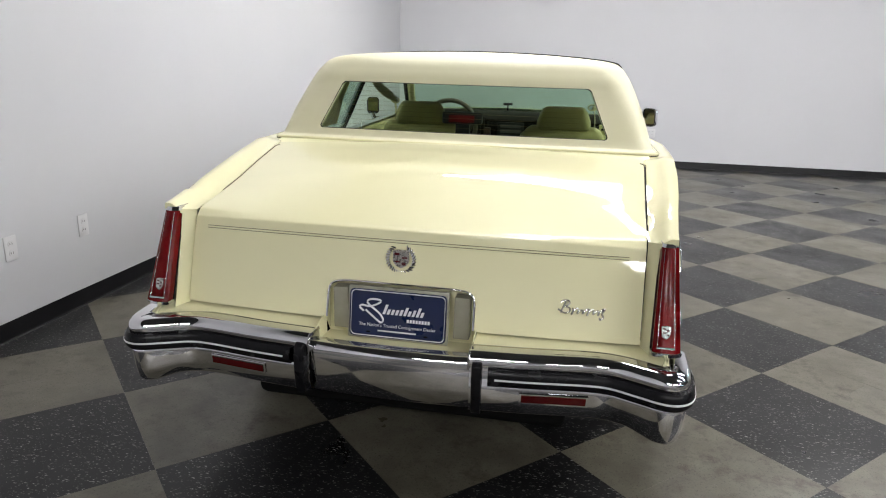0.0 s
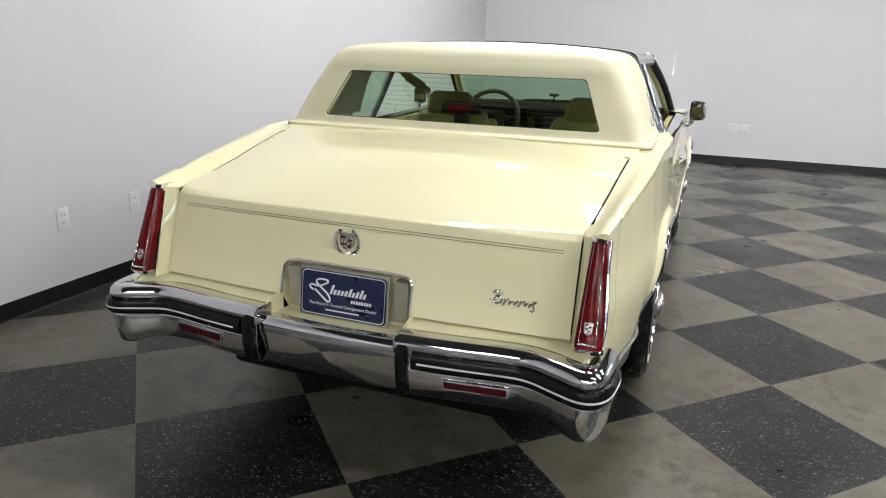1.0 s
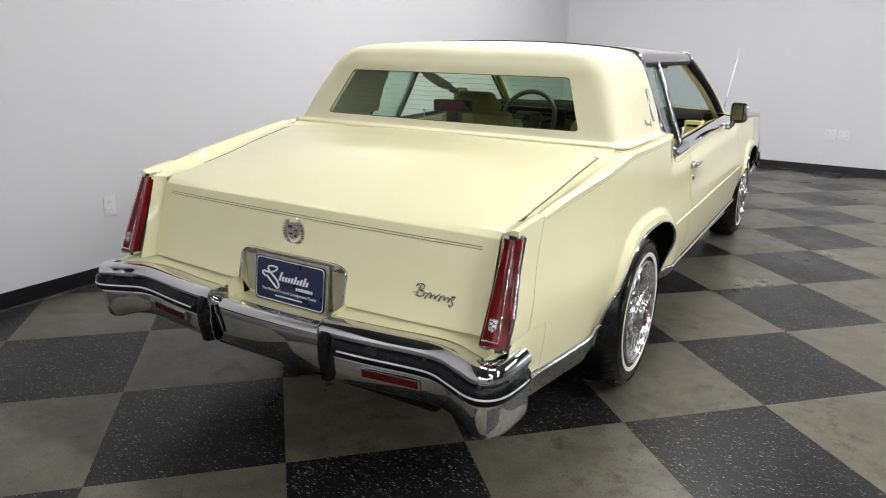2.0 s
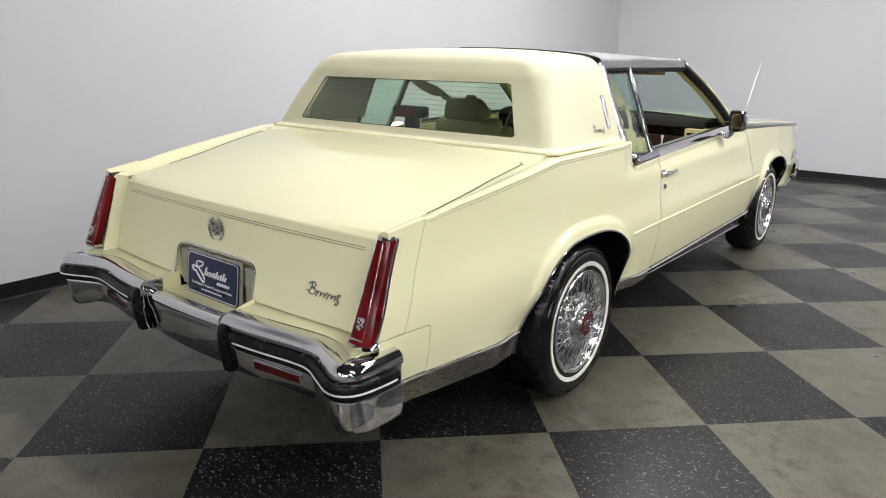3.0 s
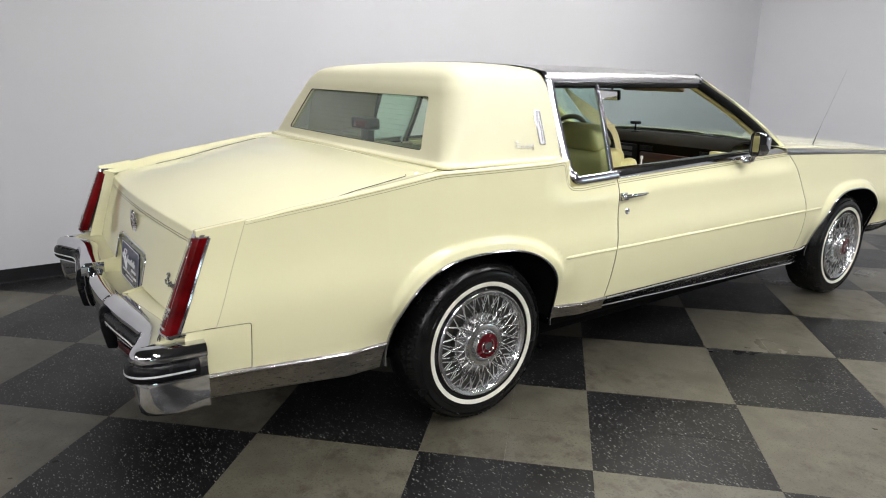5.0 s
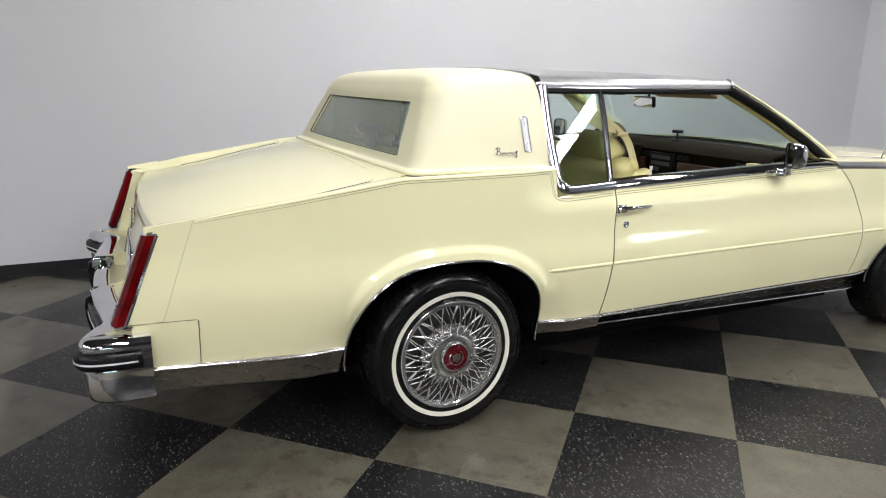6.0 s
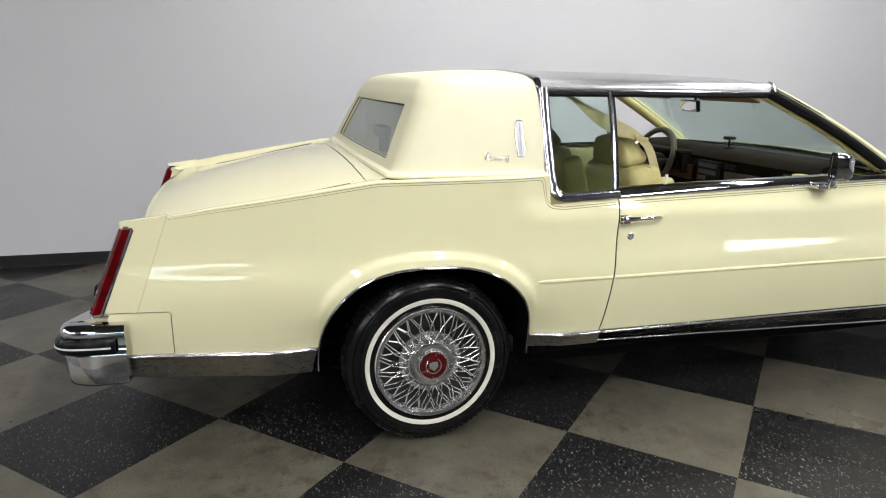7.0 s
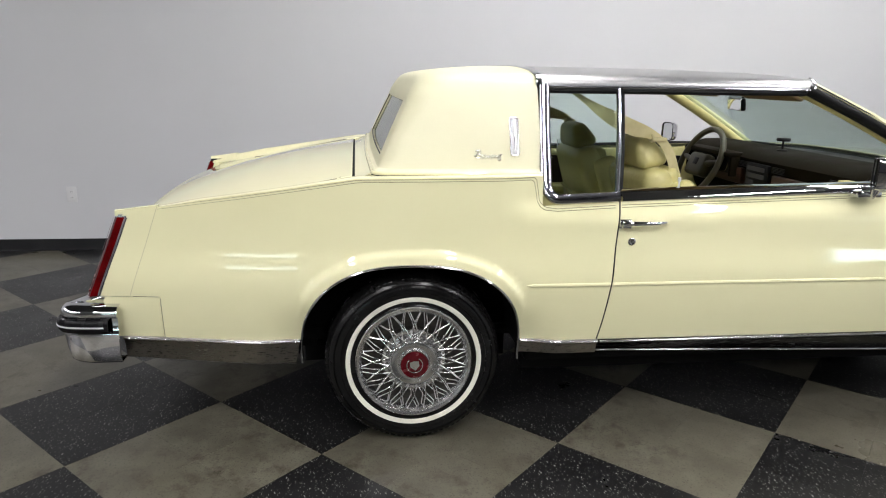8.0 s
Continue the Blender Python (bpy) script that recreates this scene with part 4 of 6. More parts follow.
def rear_end():
    path = bumper_path()

    def section(t, p):
        drop = ease(0.66, 0.75, p.x)
        zb = lerp(0.342, 0.322, drop)
        zb = lerp(zb, 0.325, ease(-1.15, -1.03, p.y)) if p.x > 0.7 else zb
        k = lerp(1.0, 0.45, ease(-1.19, -1.10, p.y)) if p.x > 0.79 else 1.0   # the side faces stand upright
        return [(-0.085, 0.524), (-0.07, 0.530), (-0.035, 0.532), (-0.014, 0.527), (-0.004, 0.516), (0.0, 0.502), (-0.002, 0.493), (-0.008, 0.489), (-0.008, 0.440), (-0.004, 0.434), (-0.004, 0.424), (-0.009 * k, lerp(0.424, zb, 0.5)), (-0.017 * k, lerp(0.424, zb, 0.88)), (-0.025 * k, zb + 0.003), (-0.036 * k, zb), (-0.06, zb + 0.004)]

    def rub(t, p):
        return [(-0.012, 0.491), (0.006, 0.489), (0.012, 0.482), (0.015, 0.465), (0.013, 0.448), (0.006, 0.439), (-0.012, 0.437)]

    def line(t, p):
        return [(0.0135, 0.4660), (0.0162, 0.4652), (0.0162, 0.4602), (0.0135, 0.4594)]

    cpath = [Vector((x, -1.166 - 0.012 * (1 - (x / 0.235) ** 2), 0)) for x in np.linspace(-0.238, 0.238, 25)]
    csec = lambda t, p: [(-0.06, 0.498), (-0.045, 0.504), (-0.012, 0.504), (-0.002, 0.497), (0.003, 0.486), (0.0, 0.44), (-0.007, 0.40), (-0.014, 0.354), (-0.023, 0.342), (-0.06, 0.340)]
    bumper = part("rear_bumper", sheet(sweep(cpath, csec, 1), inside=(0, -0.6, 0.44)), CHROME, car, "chrome rear bumper in three sections", thick=0.004)
    for s in (1, -1):
        part("side_section", sheet(sweep(path, section, s), inside=(0, -0.6, 0.45)), CHROME, bumper, "chrome wrap-round bumper section", thick=0.004)
        # the strips stop short of the guards and of the bumper's ends
        rp = [p for i, p in enumerate(path) if p.x > 0.285 and not (p.y > -1.03 and p.x > 0.8)]
        part("rub_strip", sheet(sweep(rp, rub, s), inside=(0, -0.6, 0.48)), RUBBER, bumper, "black rubber rub strip", thick=0.004)
        lp = [p for p in rp if p.x > 0.30][:-1]
        part("stripe", sheet(sweep(lp, line, s), inside=(0, -0.6, 0.48)), STRIPE_WHITE, bumper, "white line on the rub strip")
        g = prism([(-1.14, 0.508), (-1.186, 0.508), (-1.200, 0.500), (-1.206, 0.47), (-1.204, 0.42), (-1.190, 0.350), (-1.15, 0.343)], s * 0.248, s * 0.276, "x", 0.004)
        guard = part("bumper_guard", g, RUBBER, bumper, "black rubber bumper guard")
        # end box wall of the raised rail, over the lower middle part
        part("rail_end", prism([(-1.10, 0.48), (-1.10, 0.530), (-1.168, 0.533), (-1.186, 0.518), (-1.188, 0.48)], s * 0.234, s * 0.240, "x", 0.002), CHROME, bumper)
        # red reflector set in the face
        def rx(x):
            return float(np.interp(x, [p.x for p in path[:40]], [p.y for p in path[:40]])) + 0.0055
        def plate(x0, x1, z0, z1, o):
            a = [(s * x, rx(x) - o + (0.424 - z) * 0.13, z) for x, z in ((x0, z0), (x1, z0), (x1, z1), (x0, z1))]
            return sheet([[a[0], a[1]], [a[3], a[2]]], inside=(0, -0.6, 0.42))
        ref = part("reflector", plate(0.382, 0.572, 0.388, 0.420, 0.003), CHROME, bumper, "chrome-rimmed red reflector", thick=0.004, offset=1)
        part("lens", plate(0.388, 0.566, 0.393, 0.415, 0.0072), DARKRED, ref, "dark red lens", thick=0.002, offset=1)
    # cream shelf between lid and bumper, with the deep middle part under the plate
    for s in (1, -1):
        rows = []
        for i, p in enumerate(path):
            d = (path[min(i + 1, len(path) - 1)] - path[max(i - 1, 0)]).normalized()
            n = Vector((d.y, -d.x, 0))
            o = p + n * -0.075
            if p.x < 0.70 and p.y < -1.1:
                inn = Vector((max(p.x, 0.238), -0.992 + 0.02 * (p.x / 0.712) ** 2, 0.552))
            else:
                q = min(1.0, max(0.0, (i - 28) / (len(path) - 29)))
                inn = Vector((lerp(0.72, 0.812, ease(0, 0.6, q)), lerp(-0.992, -0.96, ease(0.2, 1, q)), 0.54))
            oo = Vector((max(o.x, 0.238), o.y, 0.552))
            rows.append([(s * v.x, v.y, z) for v, z in ((inn, 0.536), (lerp(inn, oo, 0.08), 0.5355), (lerp(inn, oo, 0.35), 0.5345), (lerp(inn, oo, 0.8), 0.532), (oo, 0.525), (oo, 0.50))])
        shelf = part("rear_shelf", sheet(rows, inside=(0, -0.9, 0.3)), PAINT, car, thick=0.004)
    rows = [[(x, y, z) for y, z in ((-0.985, 0.69), (-0.995, 0.60), (-1.0, 0.488), (-1.006, 0.482), (-1.08, 0.484), (-1.135, 0.492), (-1.142, 0.47))] for x in np.linspace(-0.236, 0.236, 13)]
    pocket = sheet(rows, inside=(0, -0.9, 0.3))
    cheeks = []
    for s in (1, -1):
        cheeks.append(sheet([[(s * 0.236, y, z) for y, z in ((-0.985, 0.65), (-1.026, 0.648), (-1.038, 0.60), (-1.048, 0.556))], [(s * 0.236, y, z) for y, z in ((-0.985, 0.488), (-0.995, 0.486), (-1.0, 0.483), (-1.0, 0.482))]]))
        cheeks.append(sheet([[(s * 0.238, -1.03, 0.552), (s * 0.238, -1.12, 0.534)], [(s * 0.236, -1.03, 0.480), (s * 0.236, -1.12, 0.486)]]))
    part("plate_pocket", join(pocket, *cheeks), PAINT, car, thick=0.003)
    for s in (1, -1):
        part("backup_lamp", prism([(s * 0.164, 0.502), (s * 0.213, 0.502), (s * 0.214, 0.634), (s * 0.166, 0.636)], -1.032, -0.99, "y", 0.004), LENSGREY, car, "frosted backup lamp beside the plate")
    lean = Matrix.Translation((-0.006, -1.040, 0.564)) @ pose(0, 0, 0, -7)
    frame_bm = prism([(-0.157, -0.081), (0.157, -0.081), (0.157, 0.084), (-0.157, 0.084)], 0.0, 0.012, "y", 0.004)
    holder = part("plate_holder", moved(frame_bm, lean), LENSGREY, car, "clear plastic plate holder")
    rc = []
    for cx, cz, q0 in ((0.137, 0.060, 0), (-0.137, 0.060, 90), (-0.137, -0.060, 180), (0.137, -0.060, 270)):
        rc += [(cx + 0.014 * math.cos(radians(q0 + a)), cz + 0.014 * math.sin(radians(q0 + a))) for a in (0, 30, 60, 90)]
    plate_ob = part("licence_plate", moved(prism(rc, -0.0045, -0.0005), lean), NAVY, holder, "navy dealer plate with white lettering")
    rim = [(x * 0.965, -0.0052, z * 0.94) for x, z in rc]
    part("border", moved(tube(rim, 0.0016, 5, closed=True), lean), LETTER, plate_ob, "white border line")
    # brand name as plain strokes and bars
    sw = [(-0.105, 0.006), (-0.118, 0.016), (-0.112, 0.024), (-0.085, 0.022), (-0.055, 0.036), (-0.058, 0.044), (-0.085, 0.044), (-0.095, 0.034), (-0.080, 0.020), (-0.056, 0.002), (-0.044, -0.016), (-0.050, -0.026), (-0.064, -0.018), (-0.100, 0.010)]
    swoosh = tube([(v.x, -0.0055, v.z) for v in smooth_path([(x, 0, z) for x, z in sw], 4)], 0.0032, 6)
    bars = []
    for k, (x, h) in enumerate(((-0.047, 0.030), (-0.034, 0.016), (-0.021, 0.016), (-0.008, 0.016), (0.005, 0.018), (0.018, 0.026), (0.031, 0.016), (0.044, 0.020), (0.057, 0.028), (0.070, 0.016))):
        bars.append(prism([(x, 0.001), (x + 0.0085, 0.001), (x + 0.0085 + 0.35 * h, 0.001 + h), (x + 0.35 * h, 0.001 + h)], -0.0058, -0.0045))
    bars += [box(x, x + 0.0065, -0.0058, -0.0045, -0.0195, -0.0095) for x in np.arange(0.030, 0.098, 0.0092)]
    part("logo_stroke", moved(join(swoosh, *bars), lean), LETTER, plate_ob, "white flowing logo strokes")
    cu = bpy.data.curves.new("tagline", "FONT")
    cu.body, cu.size, cu.align_x, cu.extrude = "The Nation's Trusted Consignment Dealer", 0.0138, "CENTER", 0.0004
    tmp = new("tmp", cu)
    me = bpy.data.meshes.new_from_object(tmp)
    bpy.data.objects.remove(tmp)
    bpy.data.curves.remove(cu)
    me.transform(lean @ Matrix.Translation((0, -0.0054, -0.0395)) @ pose(0, 0, 0, 90))
    me.materials.append(LETTER)
    tx = new("lettering", me)
    tx.parent = plate_ob
    part("small_line", moved(box(-0.06, 0.06, -0.0056, -0.0044, -0.0545, -0.0500), lean), LETTER, plate_ob, smooth=0)
    for s in (-1, 1):
        part("bolt", moved(prism([(0.007 * math.cos(q) + s * 0.09, 0.003 * math.sin(q) - 0.058) for q in (2 * math.pi * i / 10 for i in range(10))], -0.006, -0.004), lean), BLACK, plate_ob)
    # tail lamps
    for s in (1, -1):
        def lamp_at(z, x, o=0.0):
            t = (z - 0.556) / 0.284
            return (s * x, lerp(-1.114, -1.000, t) - o, z)
        levels = np.linspace(0.560, 0.829, 9)
        rows = []
        for z in levels:
            t = (z - 0.556) / 0.284
            x0, x1 = lerp(0.731, 0.741, t), lerp(0.806, 0.784, t)
            yb = lerp(-1.114, -1.000, t)
            rows.append([(s * x0, yb + 0.035, z), (s * (x0 + 0.001), yb + 0.006, z), (s * (x0 + 0.008), yb - 0.001, z), (s * lerp(x0, x1, 0.5), yb - 0.004, z), (s * (x1 - 0.012), yb, z), (s * (x1 + 0.002), yb + 0.010, z), (s * min(x1 + lerp(0.004, 0.016, t), side(yb + 0.040, z) - 0.0015), yb + 0.040, z)])
        lens = part("tail_lamp", sheet(rows, inside=(s * 0.79, -0.9, 0.7)), RED, car, "tall wedge-shaped red tail lamp", thick=0.012)
        for e, r in ((0, 0.003), (6, 0.0055)):
            part("bezel", tube([Vector(row[e]) + Vector((0, -0.002, 0)) for row in rows], r, 6), FRAMECHROME if e else BLACK, lens, "dull chrome lamp bezel" if e else "black lamp gasket")
        for row, dz, nm in ((rows[0], -0.010, "lower_bezel"), (rows[-1], 0.010, "upper_bezel")):
            a = [Vector(p) for p in row]
            bm = sheet([[p + Vector((0, -0.001, 0)) for p in a], [p + Vector((0, 0.004, dz)) for p in a], [p + Vector((0, 0.03, dz)) for p in a]])
            part(nm, bm, CHROME, lens, "chrome lamp bezel", thick=0.004)
        # thin bright inner frame and crest on the lens
        def on_lens(z, k, o):
            t = (z - 0.556) / 0.284
            x0, x1 = lerp(0.731, 0.741, t), lerp(0.806, 0.784, t)
            return Vector((s * lerp(x0, x1, k), lerp(-1.114, -1.000, t) - 0.004 - o, z))
        part("lens_frame", tube([on_lens(z, k, 0.0005) for z, k in ((0.572, 0.16), (0.70, 0.17), (0.826, 0.18), (0.826, 0.78), (0.70, 0.78), (0.572, 0.80))], 0.0006, 5, closed=True), SILVER, lens)
        cc = on_lens(0.612, 0.46, -0.001)
        tilt = Matrix.Translation(cc) @ pose(0, 0, 0, -22)
        cr = prism([(-0.012, 0.006), (-0.0125, 0.017), (0.0, 0.020), (0.0125, 0.017), (0.012, 0.006), (0.010, -0.010), (0.0, -0.018), (-0.010, -0.010)], -0.003, 0.003, "y", 0.001)
        crest = part("crest", moved(cr, tilt), BADGE, lens, "small silver crest")
        bars = [box(x - 0.004, x + 0.004, -0.0036, -0.001, z - 0.002, z + 0.002) for x, z in ((-0.005, 0.011), (0.005, 0.006), (-0.005, 0.000), (0.005, -0.005))]
        part("crest_field", moved(join(*bars), tilt), DARKRED, lens, smooth=0)
        # clear lower foot of the lens
        part("lens_foot", tube([on_lens(0.574, k, 0.001) for k in (0.14, 0.46, 0.80)], 0.003, 6), SILVER, lens)
    # panel behind and floor of the trunk, closing the body from below
    for x, y0, y1, z0, z1 in ((0.62, -0.9, 3.6, 0.30, 0.34), (0.60, -0.96, -0.36, 0.265, 0.345), (0.78, -0.98, -0.42, 0.36, 0.40), (0.82, 0.42, 2.40, 0.27, 0.33)):
        part("underbody", box(-x, x, y0, y1, z0, z1, 0.015), UNDER, car, "black underbody panel", smooth=0)
    # unseen tank, axle and rail shapes, added to keep light from under the car
    part("boot_light_block", box(-0.52, 0.52, -0.96, -0.44, 0.195, 0.30, 0.03, 3), UNDER, car, "unseen black block under the boot, added to stop light")
    part("axle_light_block", tube([(-0.68, 0.0, 0.30), (-0.30, 0.02, 0.25), (0.30, 0.02, 0.25), (0.68, 0.0, 0.30)], 0.05, 12), UNDER, car, "unseen black beam between the wheels, added to stop light")
    for s in (1, -1):
        part("rail_light_block", box(s * 0.58, s * 0.70, 0.44, 2.42, 0.180, 0.30, 0.012), UNDER, car, "unseen black rail under the sill, added to stop light")


# ---------------------------------------------------------------- roof, glass and pillars
def pad_outline(xs, yr, r, front=0.455, n=10):
    """A U in plan: right side, rear corner, rear, left corner, left side."""
    pts = [(xs, lerp(front, yr + r, i / n)) for i in range(n)]
    pts += [(xs - r + r * math.cos(q), yr + r - r * math.sin(q)) for q in (math.pi / 2 * i / 8 for i in range(9))]
    mid = [(lerp(xs - r, -(xs - r), i / 16), yr - 0.012 * math.sin(math.pi * i / 16)) for i in range(1, 16)]
    left = [(-x, y) for x, y in pts[::-1]]
    return pts + mid + left


PAD = [(0.800, -0.135, 0.05, 0.976), (0.797, -0.138, 0.05, 0.984), (0.790, -0.128, 0.05, 0.990), (0.783, -0.117, 0.06, 1.005), (0.752, -0.074, 0.075, 1.10), (0.712, -0.026, 0.095, 1.20), (0.690, -0.008, 0.105, 1.245), (0.672, 0.010, 0.115, 1.275),
       (0.652, 0.028, 0.125, 1.300), (0.622, 0.052, 0.13, 1.317), (0.56, 0.095, 0.13, 1.330), (0.45, 0.18, 0.12, 1.341), (0.30, 0.28, 0.10, 1.350), (0.15, 0.37, 0.06, 1.355), (0.03, 0.44, 0.01, 1.357)]


def smooth_path4(points, steps):
    """Catmull-Rom curve through points of four numbers."""
    p = [Vector(q) for q in points]
    p = [2 * p[0] - p[1]] + p + [2 * p[-1] - p[-2]]
    out = []
    for a, b, c, d in zip(p, p[1:], p[2:], p[3:]):
        out += [0.5 * (2 * b + (c - a) * t + (2 * a - 5 * b + 4 * c - d) * t * t + (3 * b - a - 3 * c + d) * t ** 3) for t in (i / steps for i in range(steps))]
    return out + [p[-2]]


def roof():
    # the padded shell: one skin, open at the rear window
    z_low, z_high = 1.022, 1.217
    levels = [tuple(v) for v in smooth_path4(PAD, 4)]
    for zc in (z_low, z_high):
        k = next(i for i, v in enumerate(levels) if v[3] > zc)
        a, b = levels[k - 1], levels[k]
        t = (zc - a[3]) / (b[3] - a[3])
        levels.insert(k, tuple(lerp(p, q, t) for p, q in zip(a, b)))

    def win_x(z):
        return lerp(0.612, 0.528, min(1.06, max(-0.1, (z - z_low) / (z_high - z_low))))

    def rear_y(z, x):
        zs = [p[3] for p in levels]
        yr = float(np.interp(z, zs, [p[1] for p in levels]))
        half = float(np.interp(z, zs, [p[0] - p[2] for p in levels]))
        return yr - 0.012 * math.cos(math.pi / 2 * min(1, abs(x) / half)), half
    bm = bmesh.new()
    grid = []
    for xs, yr, r, z in levels:
        half = xs - r
        xo = min(win_x(z), half * 0.97)
        pts = [(xs, lerp(0.455, yr + r, i / 10)) for i in range(10)]
        pts += [(xs - r + r * math.cos(q), yr + r - r * math.sin(q)) for q in (math.pi / 2 * i / 8 for i in range(9))]
        across = [lerp(half, xo, i / 4) for i in range(1, 4)] + [lerp(xo, 0, i / 8) for i in range(8)]
        pts += [(x, yr - 0.012 * math.cos(math.pi / 2 * x / half)) for x in across]
        pts += [(0, yr - 0.012)] + [(-x, y) for x, y in pts[::-1]]
        grid.append([bm.verts.new((x, y, z)) for x, y in pts])
    first_col, last_col = 22, len(grid[0]) - 1 - 22
    for a, b, la, lb in zip(grid, grid[1:], levels, levels[1:]):
        for i in range(len(a) - 1):
            hole = first_col <= i < last_col and la[3] > z_low - 1e-5 and lb[3] < z_high + 1e-5
            if not hole:
                bm.faces.new([a[i], a[i + 1], b[i + 1], b[i]])
    bm.normal_update()
    # turn the opening's rim inwards
    rim = [e for e in bm.edges if e.is_boundary and all(abs(v.co.x) < 0.64 and z_low - 1e-4 < v.co.z < z_high + 1e-4 and v.co.y < 0.1 for v in e.verts)]
    made = bmesh.ops.extrude_edge_only(bm, edges=rim)["geom"]
    for v in made:
        if isinstance(v, bmesh.types.BMVert):
            v.co += Vector((-0.006 * (1 if v.co.x > 0 else -1) if abs(v.co.x) > 0.5 else 0, 0.022, 0))
    bmesh.ops.recalc_face_normals(bm, faces=bm.faces)
    big = max(bm.faces, key=lambda f: f.calc_center_median().z)
    if big.normal.z < 0:
        bmesh.ops.reverse_faces(bm, faces=bm.faces)
    pad = part("padded_roof", bm, VINYL, car, "cream grained vinyl padded roof", smooth=60)
    # base moulding round the pad
    out = pad_outline(0.806, -0.143, 0.05)
    part("roof_base_moulding", tube([(x, y, 0.979) for x, y in out], 0.0065, 8), PAINT, pad)
    part("roof_base_filler", tube([(x * 0.997, y, 0.9695) for x, y in out], 0.0075, 8), PAINT, pad)
    part("roof_base_seam", tube([(x * 1.003, y - 0.004, 0.972) for x, y in out], 0.0022, 6), SEAM, pad)
    # deck strip between the lid and the pad
    rows = []
    for x in np.linspace(-0.77, 0.77, 29):
        k = min(1.0, (x / 0.712) ** 2)
        z0 = lerp(0.9855, 0.958, k)
        rows.append([(x, y, z) for y, z in ((-0.2035, z0 - 0.02), (-0.2035, z0 - 0.001), (-0.200, z0 + 0.0005), (-0.18, lerp(z0, 0.976, 0.3)), (-0.155, lerp(z0, 0.976, 0.85)), (-0.10, 0.976))])
    part("deck_strip", sheet(rows, inside=(0, -0.1, 0.5)), PAINT, car, thick=0.003)
    # rear glass
    rows = []
    for z in np.linspace(z_low - 0.004, z_high + 0.004, 9):
        xo = lerp(0.612, 0.528, (z - z_low) / (z_high - z_low)) + 0.003
        rows.append([(x, rear_y(z, x)[0] + 0.012, z) for x in np.linspace(-xo, xo, 25)])
    glass = part("rear_window", sheet(rows, inside=(0, 0.5, 1.1)), GLASS_REAR, car, "green-tinted rear window with heater lines", thick=0.004)
    glass.visible_shadow = False
    corners = [(0.612, z_low, -1, 1), (0.528, z_high, -1, -1), (-0.528, z_high, 1, -1), (-0.612, z_low, 1, 1)]
    loop, fills = [], []
    for k, (cx, cz, sx, sz) in enumerate(corners):
        rad = 0.020
        def at(u, v):
            return cx + sx * u + (0.084 / 0.195) * sz * v * (1 if cx < 0 else -1), cz + sz * v
        arc = [at(rad - rad * math.sin(q), rad - rad * math.cos(q)) for q in (math.pi / 2 * i / 6 for i in range(7))]
        fills.append(([at(-0.002, -0.002)], arc))
        loop.append(arc)
    ring = loop[0] + loop[1][::-1] + loop[2] + loop[3][::-1]
    dense = []
    for a, b in zip(ring, ring[1:] + ring[:1]):
        n = max(1, int(math.hypot(b[0] - a[0], b[1] - a[1]) / 0.08))
        dense += [(lerp(a[0], b[0], i / n), lerp(a[1], b[1], i / n)) for i in range(n)]
    part("window_seal", tube([(x, rear_y(z, x)[0] + 0.004, z) for x, z in dense], 0.0026, 8, closed=True), BLACK, glass, "black rubber window seal")
    for tip, arc in fills:
        bm = bmesh.new()
        tv = bm.verts.new((tip[0][0], rear_y(tip[0][1], tip[0][0])[0] + 0.002, tip[0][1]))
        av = [bm.verts.new((x, rear_y(z, x)[0] + 0.002, z)) for x, z in arc]
        for a, b in zip(av, av[1:]):
            bm.faces.new([tv, a, b])
        bmesh.ops.recalc_face_normals(bm, faces=bm.faces)
        part("corner_gusset", bm, VINYL, pad, thick=0.004)
    for k in range(9):
        z = lerp(z_low + 0.02, z_high - 0.02, k / 8)
        part("heater_line", tube([(x, rear_y(z, x)[0] + 0.017, z) for x in np.linspace(-0.5, 0.5, 13)], 0.0004, 4), BROWN, glass)
    # brushed steel forward roof
    cross = [(0.668, 1.279), (0.668, 1.290), (0.662, 1.304), (0.650, 1.316), (0.630, 1.323), (0.585, 1.331), (0.48, 1.341), (0.32, 1.351), (0.16, 1.356), (0.0, 1.358)]
    full = cross + [(-x, z) for x, z in cross[-2::-1]]
    rows = []
    for y in np.linspace(0.474, 1.545, 14):
        d = -0.010 * ease(1.1, 1.55, y)
        w = 1.0 - 0.012 * ease(0.9, 1.55, y)
        rows.append([(x * w, y + 0.03 * (1 - (x / 0.668) ** 2) * ease(1.2, 1.545, y), z + d * (1 if abs(x) < 0.6 else 0.2)) for x, z in full])
    part("steel_roof", sheet(rows, inside=(0, 1, 1)), STEEL, car, "brushed stainless steel forward roof", thick=0.006, smooth=60)
    # bright band over the roof where pad and steel meet
    band = []
    for y in (0.452, 0.456, 0.472, 0.476):
        o = 0.004 if y in (0.456, 0.472) else 0.0
        band.append([(x * (1 + o / 0.7), y, z + o) for x, z in full])
    part("roof_band", sheet(band, inside=(0, 0.46, 1.0)), CHROME, car, "chrome band across the roof", thick=0.003)
    for s in (1, -1):
        # drip moulding along the steel roof's lower edge and black seal under it
        part("drip_moulding", tube([(s * lerp(0.671, 0.664, t), lerp(0.474, 1.55, t), 1.2775 + 0.004 * t) for t in np.linspace(0, 1, 16)], 0.0045, 8), FRAMECHROME, car, "chrome drip moulding")
        seal = [(s * lerp(0.664, 0.655, t), lerp(0.495, 1.52, t), 1.264 + 0.004 * t) for t in np.linspace(0, 1, 16)]
